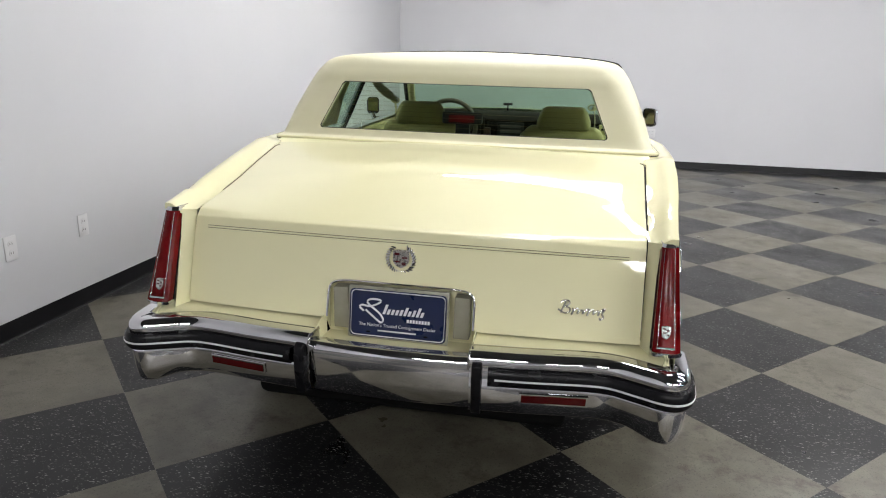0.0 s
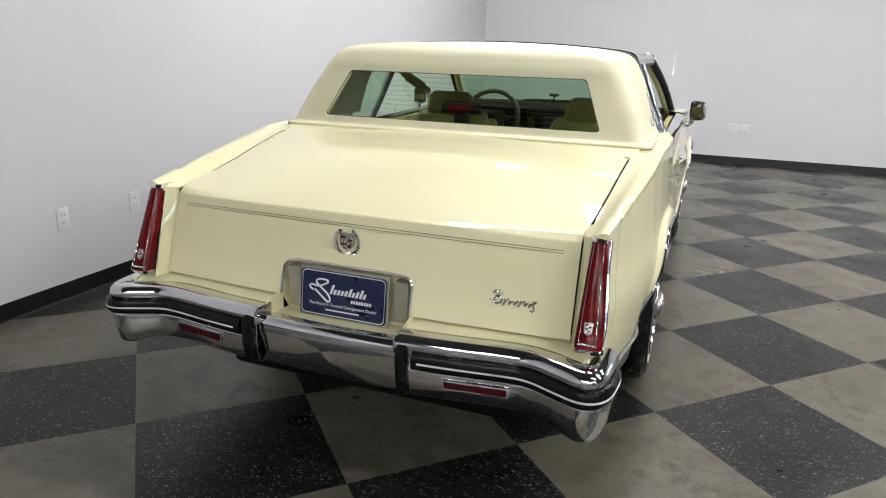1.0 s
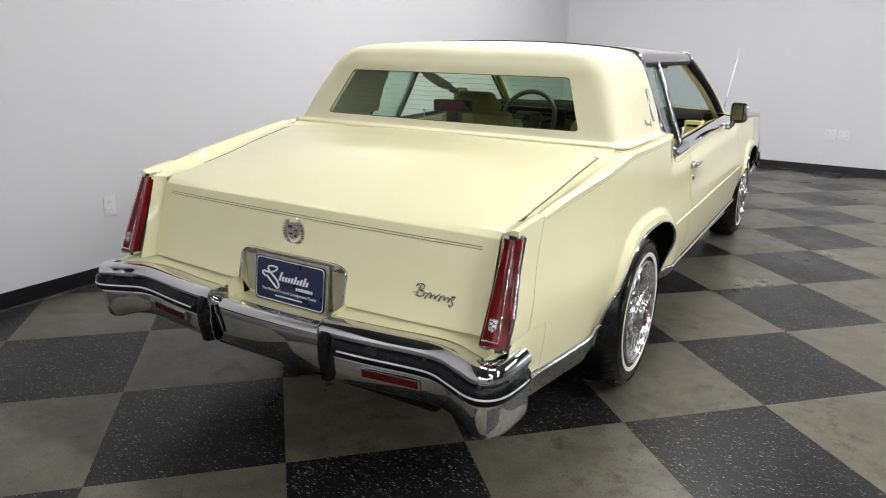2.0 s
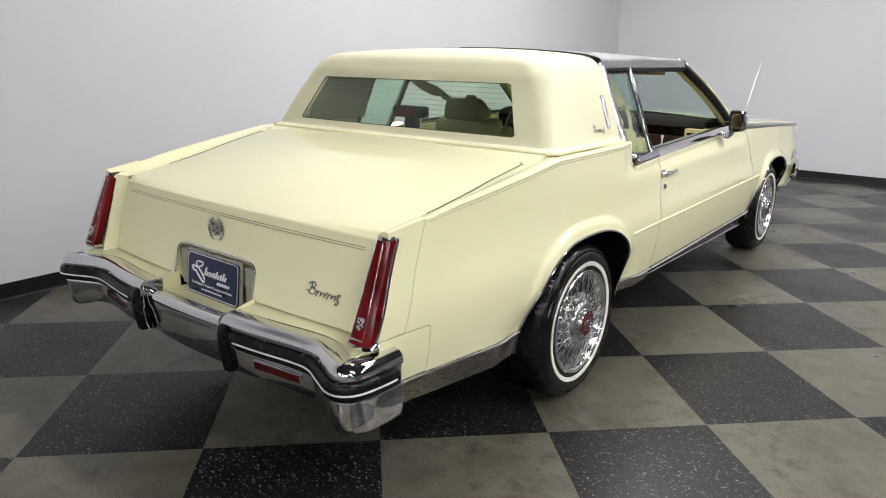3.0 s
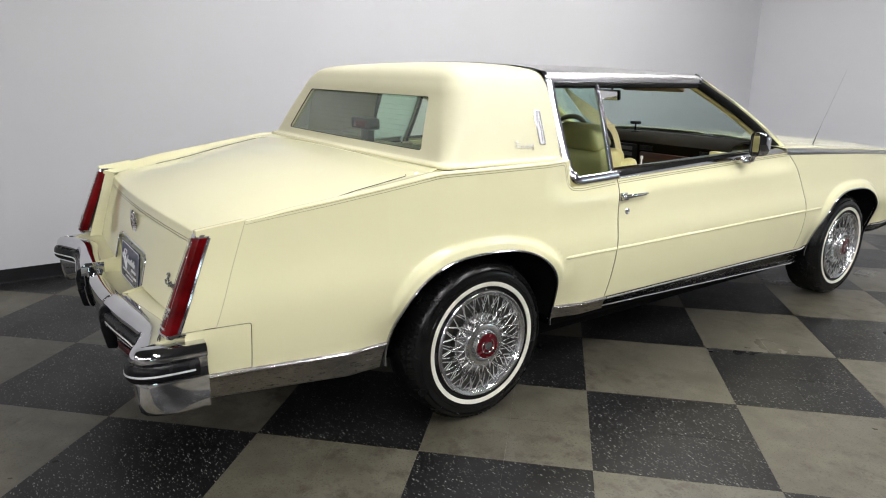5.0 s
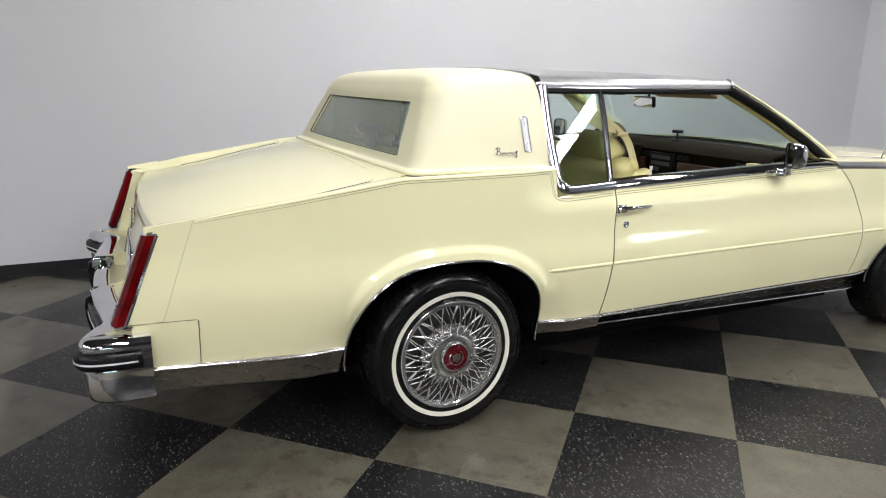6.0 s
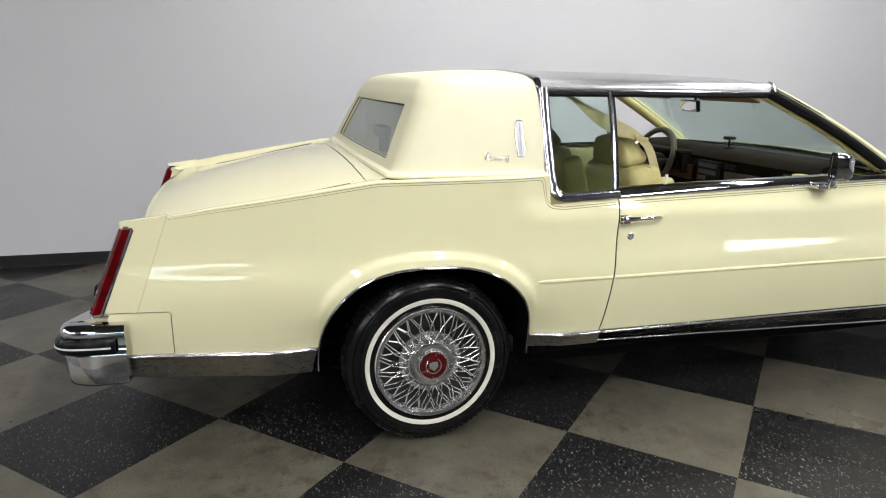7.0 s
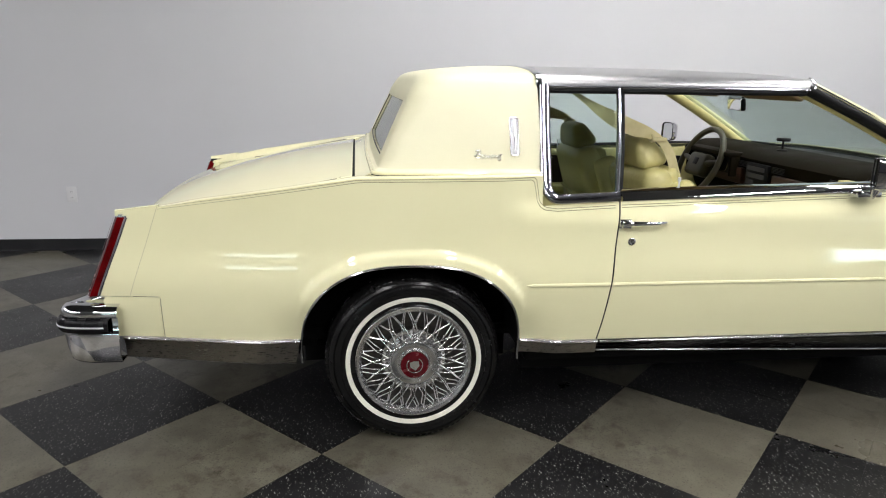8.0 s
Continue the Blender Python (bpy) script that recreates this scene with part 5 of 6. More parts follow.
        part("roof_seal", tube(seal, 0.010, 8), BLACK, car, "black rubber roof seal")
        # end cap at the steel roof's front corner
        part("roof_end_cap", tube([(s * 0.663, 1.548, 1.282), (s * 0.660, 1.552, 1.296), (s * 0.645, 1.552, 1.314), (s * 0.615, 1.556, 1.322)], 0.0075, 8), SILVER, car, "chrome roof end cap")
        # quarter window: broad chrome frame at rear and bottom
        rear_edge = [(0.668, 0.482, 1.285), (0.702, 0.478, 1.20), (0.745, 0.474, 1.10), (0.794, 0.470, 1.0), (0.830, 0.467, 0.938)]
        corner = [(0.850, 0.474, 0.916), (0.859, 0.489, 0.902), (0.861, 0.515, 0.898)]
        foot = [(0.860, 0.58, 0.900), (0.859, 0.66, 0.903), (0.857, 0.728, 0.906)]
        line = smooth_path([(s * x, y, z) for x, y, z in rear_edge + corner + foot], 10)
        rows = []
        for i, p in enumerate(line):
            d = (line[min(i + 1, len(line) - 1)] - line[max(i - 1, 0)]).normalized()
            n = Vector((s * 0.985, 0, 0.17)).normalized()
            w = d.cross(n).normalized() * (1 if s > 0 else -1)
            hw = 0.021 if p.z > 0.95 else 0.018
            rows.append([p + w * hw * a + n * o for a, o in ((-1.0, -0.012), (-1.0, 0.0), (-0.93, 0.004), (-0.75, 0.007), (-0.4, 0.0085), (0.0, 0.009), (0.4, 0.0085), (0.75, 0.007), (0.93, 0.004), (1.0, 0.0), (1.0, -0.012))])
        bm = sheet(rows, inside=(0, 0.6, 1.0))
        part("quarter_window_frame", bm, FRAMECHROME, car, "broad chrome quarter window frame", thick=0.002)
        post = [(s * x, y, z) for x, y, z in ((0.664, 0.768, 1.27), (0.714, 0.760, 1.16), (0.764, 0.748, 1.04), (0.815, 0.732, 0.925), (0.825, 0.729, 0.90))]
        part("window_post", join(tube(smooth_path(post, 4), 0.0125, 10, flat=0.8)), FRAMECHROME, car, "slim chrome window post")
        part("post_seal", tube([(p.x - s * 0.010, p.y + 0.017, p.z) for p in smooth_path(post, 4)], 0.008, 8), BLACK, car, "black post seal")
        rows = []
        for t in np.linspace(0, 1, 7):
            z = lerp(0.905, 1.275, t)
            x = lerp(0.812, 0.655, t)
            rows.append([(s * x, lerp(0.475, lerp(0.735, 0.77, t), k / 5), z) for k in range(6)])
        qg = part("quarter_window", sheet(rows, inside=(0, 0.6, 0.9)), GLASS_GREEN, car, "fixed green-tinted quarter window", thick=0.004)
        qg.visible_shadow = False
        # windscreen pillar: cream outside, black seal towards the door opening
        top, bot = Vector((s * 0.645, 1.555, 1.300)), Vector((s * 0.772, 2.20, 0.945))
        mid = [lerp(top, bot, t) + Vector((s * 0.010, 0.0, 0.014)) * math.sin(math.pi * t) for t in np.linspace(0, 1, 12)]
        part("windscreen_pillar", tube(mid, [lerp(0.011, 0.017, t) for t in np.linspace(0, 1, 12)], 10, flat=1.2), PAINT, car, "cream windscreen pillar")
        part("pillar_trim", tube([p + Vector((s * 0.011, -0.010, 0.004)) for p in mid], 0.0030, 6), CHROME, car, "chrome pillar trim")
        part("pillar_seal", tube([p + Vector((s * 0.002, -0.024, -0.017)) for p in mid], 0.021, 10), BLACK, car, "black pillar seal")
        part("pillar_lining", tube([p + Vector((s * -0.034, -0.036, -0.026)) for p in mid], 0.014 if s > 0 else 0.025, 10), LEATHER, car, "tan pillar lining")
        # opera lamp and script on the pad's side
        def pad_x(z):
            return float(np.interp(z, [p[3] for p in PAD], [p[0] for p in PAD]))
        z0, z1, yc = 1.040, 1.168, 0.360
        zc, hz, hy, rr = (z0 + z1) / 2, 0.064, 0.0145, 0.007
        rim = []
        for cy, cz, q0 in ((1, 1, 0), (-1, 1, 90), (-1, -1, 180), (1, -1, 270)):
            for a in (0, 30, 60, 90):
                y, z = yc + cy * (hy - rr) + rr * math.cos(radians(q0 + a)), zc + cz * (hz - rr) + rr * math.sin(radians(q0 + a))
                rim.append((s * (pad_x(z) + 0.005), y, z))
        lamp = part("opera_lamp", tube(rim, 0.0030, 8, closed=True, up=(1, 0, 0)), SILVER, car, "slim chrome opera lamp")
        rows = [[(s * (pad_x(z) + o), yc + dy, z) for dy, o in ((-0.014, 0.002), (-0.006, 0.007), (0.006, 0.007), (0.014, 0.002))] for z in np.linspace(z0 + 0.002, z1 - 0.002, 6)]
        part("lens", sheet(rows, inside=(0, 0.36, 1.1)), PLASTIC, lamp, "white opera lamp lens", thick=0.003)
        part("centre_bar", tube([(s * (pad_x(z) + 0.010), yc, z) for z in (z0 + 0.008, z1 - 0.008)], 0.0018, 6), SILVER, lamp)
        script(car, Vector((0, 0.218, 1.040)), 0.092, lambda y, z: pad_x(z) + 0.004, "x", s)
    # windscreen and its surround
    rows = []
    for t in np.linspace(0, 1, 8):
        w = lerp(0.635, 0.755, t)
        rows.append([(x, lerp(1.565, 2.165, t) + 0.10 * (1 - (x / w) ** 2) * lerp(0.4, 1, t), lerp(1.302, 0.955, t)) for x in np.linspace(-w, w, 17)])
    ws = part("windscreen", sheet(rows, inside=(0, 1, 0.8)), GLASS_GREEN, car, "green-tinted windscreen", thick=0.005)
    ws.visible_shadow = False
    part("windscreen_seal", join(tube([Vector(p) + Vector((0, -0.004, 0)) for p in rows[0]], 0.012, 8), tube([Vector(p) for p in rows[-1]], 0.012, 8)), BLACK, ws, "black windscreen seal")
    # headliner with the visor, and the rear-view mirror
    rows = [[(x, y, 1.296 + 0.030 * (1 - (x / 0.65) ** 2) - 0.05 * (1 - ease(0.02, 0.35, y))) for x in np.linspace(-0.60, 0.60, 13)] for y in np.linspace(0.06, 1.53, 10)]
    part("headliner", sheet(rows), BROWN, car, "tan headliner", thick=0.01)
    for s in (1, -1):
        part("sun_visor", moved(box(-0.2, 0.2, -0.07, 0.07, -0.01, 0.01, 0.008), Matrix.Translation((s * 0.33, 1.54, 1.264)) @ pose(0, 0, 0, -19)), BROWN, car, "tan sun visor")
    shell = moved(box(-0.106, 0.106, -0.02, 0.002, -0.029, 0.029, 0.007, 3), Matrix.Translation((0, 1.64, 1.205)) @ pose(0, 0, 0, 6, 0, -14))
    rv = part("rear_view_mirror", join(shell, tube([(0, 1.655, 1.22), (0, 1.66, 1.26), (0, 1.665, 1.285)], 0.007, 8)), BLACK, car, "black-framed rear-view mirror")
    part("mirror_glass", moved(box(-0.103, 0.103, -0.0235, -0.0205, -0.025, 0.025, 0.001), Matrix.Translation((0, 1.64, 1.205)) @ pose(0, 0, 0, 6, 0, -14)), MIRROR, rv, "mirror glass")


def front_end():
    # hood with a raised middle, cowl, nose, bumper
    rows = []
    for y in np.linspace(2.27, 3.90, 22):
        z = crease(y)
        rows.append([(x, y, z + 0.004 + 0.030 * (1 - abs(x / 0.70) ** 2.2) - 0.04 * ease(3.80, 3.90, y)) for x in np.linspace(-0.70, 0.70, 25)])
    part("hood", sheet(rows, inside=(0, 3, 0.4)), PAINT, car, "long cream hood", thick=0.005)
    rows = [[(x, y, 0.945 + 0.02 * (1 - (x / 0.74) ** 2)) for x in np.linspace(-0.74, 0.74, 13)] for y in (2.10, 2.2, 2.28)]
    part("cowl", sheet(rows, inside=(0, 2.2, 0.5)), BLACK, car, "black cowl below the windscreen", thick=0.004)
    part("nose_panel", join(box(-0.83, 0.83, 3.83, 3.88, 0.55, 0.83, 0.02), box(-0.62, 0.62, 3.875, 3.92, 0.56, 0.84, 0.01)), PAINT, car, "cream nose panel")
    part("grille", join(*[box(-0.42, 0.42, 3.92, 3.935, z, z + 0.008) for z in np.linspace(0.58, 0.80, 10)], *[box(x - 0.003, x + 0.003, 3.92, 3.94, 0.57, 0.82) for x in np.linspace(-0.41, 0.41, 22)]), CHROME, car, "chrome grille", smooth=0)
    for s in (1, -1):
        hl = part("headlamp", join(box(s * 0.47, s * 0.63, 3.90, 3.935, 0.62, 0.76, 0.008), box(s * 0.65, s * 0.80, 3.86, 3.925, 0.62, 0.76, 0.008)), SILVER, car, "square twin headlamp")
    path = [Vector(p) for p in smooth_path([(-0.885, 3.76, 0), (-0.875, 3.92, 0), (-0.81, 4.02, 0), (-0.4, 4.075, 0), (0, 4.085, 0), (0.4, 4.075, 0), (0.81, 4.02, 0), (0.875, 3.92, 0), (0.885, 3.76, 0)], 6)]
    rows = []
    for i, p in enumerate(path):
        d = (path[min(i + 1, len(path) - 1)] - path[max(i - 1, 0)]).normalized()
        n = Vector((-d.y, d.x, 0))
        rows.append([(p.x + n.x * o, p.y + n.y * o, z) for o, z in ((-0.08, 0.535), (-0.02, 0.542), (0, 0.525), (0.004, 0.49), (0, 0.45), (-0.01, 0.40), (-0.04, 0.37), (-0.08, 0.37))])
    part("front_bumper", sheet(rows, inside=(0, 3.4, 0.45)), CHROME, car, "chrome front bumper", thick=0.004)
    for s in (1, -1):
        part("bumper_filler", flank(s, 3.62, 3.90, lambda y: table(y, (3.62, 0.40), (3.66, 0.355), (3.90, 0.35)), lambda y: 0.57, rows_n=6, step=0.03), PAINT, car, thick=0.004)
        part("fender_nose", flank(s, 3.80, 3.93, lambda y: 0.56, lambda y: crease(y) - 0.02, rows_n=8), PAINT, car, thick=0.004)
    part("antenna", tube([(0.70, 2.70, 0.93), (0.705, 2.76, 1.05), (0.72, 2.89, 1.30), (0.725, 2.93, 1.38)], [0.003, 0.0006, 0.0004, 0.0003], 6), FRAMECHROME, car, "thin chrome radio antenna")


# ---------------------------------------------------------------- wheels
def wheel():
    """A wheel standing at the origin, its face towards +x."""
    drum = part("wheel", lathe([(0.02, -0.10), (0.16, -0.10), (0.19, -0.09), (0.19, 0.03), (0.175, 0.035), (0.02, 0.02)], 40), UNDER, car, "whitewall tyre with chrome wire cover")
    R, W = 0.316, 0.098
    prof = [(0.197, -W + 0.02), (0.215, -W), (0.26, -W - 0.006), (0.295, -W + 0.004), (0.308, -W + 0.022), (R, -W + 0.042), (R + 0.001, 0.0), (R, W - 0.042), (0.308, W - 0.022), (0.296, W - 0.004), (0.272, W + 0.005), (0.250, W + 0.006), (0.225, W + 0.003), (0.209, W - 0.002), (0.197, W - 0.02)]
    tb = lathe(prof, 72)
    bmesh.ops.recalc_face_normals(tb, faces=tb.faces)
    tyre = part("tyre", tb, TYRE, drum, "black radial tyre")
    part("whitewall", lathe([(0.2260, W + 0.002), (0.2270, W + 0.0054), (0.232, W + 0.0065), (0.2425, W + 0.0076), (0.2435, W + 0.004)], 72), WHITEWALL, tyre, "narrow white sidewall ring", thick=0.0)
    part("sidewall_rib", join(lathe([(0.258, W + 0.003), (0.260, W + 0.0075), (0.263, W + 0.003)], 60), lathe([(0.283, W - 0.002), (0.285, W + 0.005), (0.288, W - 0.002)], 60)), TYRE, tyre)
    for s, tw in ((1, 0.35), (-1, -0.35)):
        lugs = []
        for i in range(60):
            q = 2 * math.pi * i / 60
            b = box(-0.022, 0.022, -0.006, 0.006, -0.003, 0.001)
            moved(b, Matrix.Rotation(q, 4, "X") @ Matrix.Translation((s * 0.028, 0, R - 0.0005)) @ Matrix.Rotation(tw, 4, "Z"))
            lugs.append(b)
        part("tread", join(*lugs), TYRE, tyre, smooth=0)
    for s in (1, -1):
        blocks = []
        for i in range(84):
            b = box(-0.015, 0.015, -0.0075, 0.0075, -0.005, 0.0010, 0.001, 1)
            blocks.append(moved(b, Matrix.Rotation(2 * math.pi * i / 84, 4, "X") @ Matrix.Translation((s * 0.072, 0, 0.3105)) @ Matrix.Rotation(s * 0.42, 4, "Y") @ Matrix.Rotation(s * 0.25, 4, "Z")))
        part("shoulder_tread", join(*blocks), TYRE, tyre, smooth=0)
    part("rim_ring", lathe([(0.209, W - 0.012), (0.2085, W + 0.004), (0.203, W + 0.010), (0.196, W + 0.008), (0.190, W - 0.002), (0.184, W - 0.014), (0.180, W - 0.030)], 96), SATIN, drum, "chrome outer ring of the wire cover")
    for r, x in ((0.2055, W + 0.0095), (0.1905, W - 0.001)):
        part("rim_bead", tube([(x, r * math.cos(q), r * math.sin(q)) for q in np.linspace(0, 2 * math.pi, 72, endpoint=False)], 0.0021, 6, closed=True, up=(1, 0, 0)), CHROME, drum, "polished rim bead")
    part("dish", lathe([(0.183, W - 0.026), (0.17, W - 0.045), (0.12, W - 0.055), (0.06, W - 0.05)], 48), DISH, drum, "dark dish behind the spokes")
    x_in = W
    part("hub_ring", lathe([(0.119, x_in - 0.045), (0.119, x_in - 0.020), (0.115, x_in - 0.014), (0.108, x_in - 0.013), (0.094, x_in - 0.018), (0.089, x_in + 0.004), (0.087, x_in + 0.010), (0.084, x_in + 0.013), (0.080, x_in + 0.012)], 56), SILVER, drum, "bright stepped hub ring of the wire cover")
    part("hub_disc", lathe([(0.081, x_in + 0.008), (0.081, x_in + 0.0135), (0.078, x_in + 0.015), (0.060, x_in + 0.017), (0.056, x_in + 0.016), (0.054, x_in + 0.028), (0.052, x_in + 0.031), (0.049, x_in + 0.030)], 48), SILVER, drum, "brushed metal hub disc")
    part("centre_cap", lathe([(0.050, x_in + 0.028), (0.049, x_in + 0.032), (0.03, x_in + 0.0345), (0.0, x_in + 0.0355)], 36), REDCAP, drum, "red enamel centre cap")
    shield = prism([(-0.016, 0.014), (0.0, 0.017), (0.016, 0.014), (0.016, -0.004), (0.0, -0.019), (-0.016, -0.004)], x_in + 0.033, x_in + 0.0375, "x")
    part("cap_crest", shield, SILVER, drum, "small silver crest")
    part("cap_wreath", tube([(x_in + 0.0345, 0.028 * math.cos(q), 0.028 * math.sin(q)) for q in np.linspace(2.2, 7.2, 24)], 0.0022, 6, up=(1, 0, 0)), SILVER, drum)
    def strand(r0, x0, r1, x1, twist):
        return tube([(x0, r0, 0), (lerp(x0, x1, 0.5) + 0.002, lerp(r0, r1, 0.5) * math.cos(twist / 2), lerp(r0, r1, 0.5) * math.sin(twist / 2)), (x1, r1 * math.cos(twist), r1 * math.sin(twist))], [0.0021, 0.0016, 0.0019], 6)
    meshes = []
    for r0, x0, r1, x1, tw in ((0.092, x_in + 0.002, 0.188, x_in - 0.002, 0.26), (0.092, x_in + 0.000, 0.188, x_in - 0.006, -0.26), (0.116, x_in - 0.018, 0.182, x_in - 0.020, 0.13), (0.116, x_in - 0.020, 0.182, x_in - 0.024, -0.13)):
        meshes.append(part("spoke", strand(r0, x0, r1, x1, tw), SPOKE, drum))
    for k, first_spoke in enumerate(meshes):
        n = 20
        first_spoke.rotation_euler = (2 * math.pi * (0.5 * (k // 2)) / n, 0, 0)
        for i in range(1, n):
            o = first_spoke.copy()
            scene.collection.objects.link(o)
            o.rotation_euler = (2 * math.pi * (i + 0.5 * (k // 2)) / n, 0, 0)
    return drum


def wheels():
    drum = wheel()
    x = 0.787
    drum.matrix_basis = pose(x, -0.002, 0.315, 8)
    copy_thing(drum, pose(x, 2.872, 0.315, 31))
    copy_thing(drum, pose(-x, -0.002, 0.315, 0, 0, 180))
    copy_thing(drum, pose(-x, 2.872, 0.315, 15, 0, 180))


# ---------------------------------------------------------------- interior
def pillow(x0, x1, y0, y1, z0, z1, bevel):
    return box(x0, x1, y0, y1, z0, z1, bevel, 4)


def interior():
    part("cabin_floor", box(-0.74, 0.74, 0.43, 2.15, 0.34, 0.36, 0.005), CARPET, car, "tan cabin carpet", smooth=0)
    part("parcel_shelf", join(box(-0.70, 0.70, -0.075, 0.16, 0.955, 0.985, 0.008)), LEATHER, car, "cream parcel shelf behind the rear seat")
    stop = part("high_brake_lamp", join(moved(box(-0.085, 0.085, -0.028, 0.028, -0.024, 0.026, 0.008), Matrix.Translation((0.0, -0.005, 1.078))), box(-0.03, 0.03, -0.012, 0.025, 0.985, 1.056, 0.004)), BLACK, car, "black-cased brake lamp on the parcel shelf")
    part("lens", moved(box(-0.055, 0.055, -0.031, -0.027, -0.016, 0.014, 0.002), Matrix.Translation((0.0, -0.005, 1.078))), RED, stop, "red brake lens")
    bench = [pillow(s * 0.03, s * 0.55, 0.18, 0.60, 0.48, 0.63, 0.05) for s in (1, -1)] + [moved(pillow(s * 0.03, s * 0.55, -0.09, 0.09, -0.28, 0.24, 0.06), Matrix.Translation((0, 0.22, 0.72)) @ pose(0, 0, 0, 16)) for s in (1, -1)]
    part("rear_seat", join(*bench), LEATHER, car, "cream leather rear bench")
    for s in (1, -1):
        part("rear_side_panel", sheet([[(s * 0.75, y, z) for y in (0.15, 0.45, 0.74)] for z in (0.72, 0.80, 0.89)]), LEATHER, car, "cream rear side panel", thick=0.01)
        rows = [[(s * x, y, z) for y in np.linspace(0.05, 0.45, 5)] for x, z in ((0.735, 0.985), (0.695, 1.12), (0.645, 1.23), (0.575, 1.275))]
        part("sail_panel_lining", sheet(rows), LEATHER, car, "tan lining of the roof side", thick=0.006)
    for s in (1, -1):
        sx = s * 0.41
        M = Matrix.Translation((sx, 1.10, 0.62)) @ pose(0, 0, 0, 17)
        cushion = part("front_seat", join(pillow(sx - 0.25, sx + 0.25, 1.10, 1.62, 0.44, 0.60, 0.06), box(sx - 0.2, sx + 0.2, 1.15, 1.55, 0.36, 0.45, 0.01)), LEATHER, car, "cream leather front seat with headrest")
        back = pillow(-0.245, 0.245, -0.085, 0.040, -0.10, 0.372, 0.055)
        for v in back.verts:
            v.co.x *= 1 - 0.10 * ease(0.2, 0.37, v.co.z)
        tufts = [pillow(-0.21, 0.21, 0.0, 0.080, -0.08, 0.09, 0.034), pillow(-0.21, 0.21, 0.0, 0.078, 0.095, 0.225, 0.034), pillow(-0.205, 0.205, 0.0, 0.075, 0.23, 0.355, 0.034)]
        wings = [pillow(e * 0.175, e * 0.25, -0.02, 0.105, -0.08, 0.30, 0.030) for e in (1, -1)]
        part("seat_back", moved(back, M), LEATHER, cushion, "pillowed leather backrest")
        for pad in tufts:
            part("cushion_panel", moved(pad, M), LEATHER, cushion)
        for wing in wings:
            part("side_bolster", moved(wing, M), LEATHER, cushion)
        hr = pillow(-0.155, 0.155, -0.066, 0.066, 0.360, 0.486, 0.040)
        for v in hr.verts:
            f = ease(0.36, 0.486, v.co.z)
            v.co.x, v.co.y = v.co.x * lerp(1.0, 0.80, f), v.co.y * lerp(1.0, 0.62, f) - 0.012 * f
        part("headrest", moved(hr, M), LEATHER, cushion, "padded leather headrest")
        part("belt_loop", moved(tube([(s * 0.15 + 0.022 * math.cos(q), 0.0, 0.488 + 0.016 * math.sin(q)) for q in np.linspace(0, 2 * math.pi, 18, endpoint=False)], 0.004, 6, closed=True, up=(0, 1, 0)), M), BELT, cushion, "cream belt guide loop")
        part("headrest_post", moved(join(tube([(-0.06, -0.01, 0.30), (-0.06, -0.01, 0.36)], 0.006, 8), tube([(0.06, -0.01, 0.30), (0.06, -0.01, 0.36)], 0.006, 8)), M), CHROME, cushion)
        part("map_pocket", moved(join(tube(smooth_path([(-0.19, -0.090, 0.14), (0.0, -0.098, 0.10), (0.19, -0.090, 0.14)], 6), 0.008, 6), box(-0.19, 0.19, -0.094, -0.082, -0.06, 0.12, 0.005)), M), LEATHER, cushion)
        # belt from the roof side over the seat's shoulder and down
        line = smooth_path([(s * 0.635, 0.60, 1.262), (s * 0.61, 0.74, 1.182), (s * 0.585, 0.86, 1.130), (s * 0.570, 0.955, 1.098), (s * 0.575, 1.02, 1.05), (s * 0.585, 1.06, 0.95), (s * 0.60, 1.09, 0.84), (s * 0.63, 1.12, 0.70)], 6)
        rows = []
        for i, p in enumerate(line):
            t = i / (len(line) - 1)
            w = Vector((0.0, 0.014, 0.026)) * (1 - ease(0.3, 0.5, t)) + Vector((0.0, 0.026, 0.004)) * ease(0.3, 0.5, t)
            w *= lerp(0.25, 1.0, ease(0.0, 0.22, t)) * lerp(1.0, 0.72, ease(0.4, 0.6, t))
            rows.append([p - w, p + Vector((s * 0.002, 0, 0)), p + w])
        part("seat_belt", sheet(rows), BELT, car, "cream seat belt hanging over the seat", thick=0.0018)
        part("belt_guide", moved(box(-0.012, 0.012, -0.03, 0.03, -0.008, 0.008, 0.004), Matrix.Translation((s * 0.572, 0.985, 1.082))), BELT, car)
    # dash
    prof = [(2.14, 0.965), (2.0, 0.982), (1.88, 0.979), (1.81, 0.962), (1.785, 0.935), (1.795, 0.89), (1.81, 0.80), (1.84, 0.72), (1.90, 0.62)]
    rows = [[(x, y - 0.02 * (1 - (x / 0.72) ** 2), z) for y, z in prof] for x in np.linspace(-0.72, 0.72, 19)]
    dash = part("dashboard", sheet(rows, inside=(0, 2.1, 0.8)), DASH, car, "dark brown dashboard with walnut trim", thick=0.01)
    for x0, x1 in ((0.16, 0.68), (-0.62, -0.10)):
        part("wood_panel", box(x0, x1, 1.756, 1.79, 0.80, 0.88, 0.004), WOOD, dash, "walnut trim panel")
    part("dash_end", join(box(0.63, 0.725, 1.735, 1.86, 0.84, 0.930, 0.004)), LEATHER, dash, "cream end piece of the dashboard")
    part("dash_end_vent", box(0.645, 0.71, 1.731, 1.736, 0.895, 0.908), BLACK, dash, smooth=0)
    part("radio", box(-0.05, 0.13, 1.75, 1.775, 0.80, 0.92, 0.005), BLACK, dash, "black radio stack")
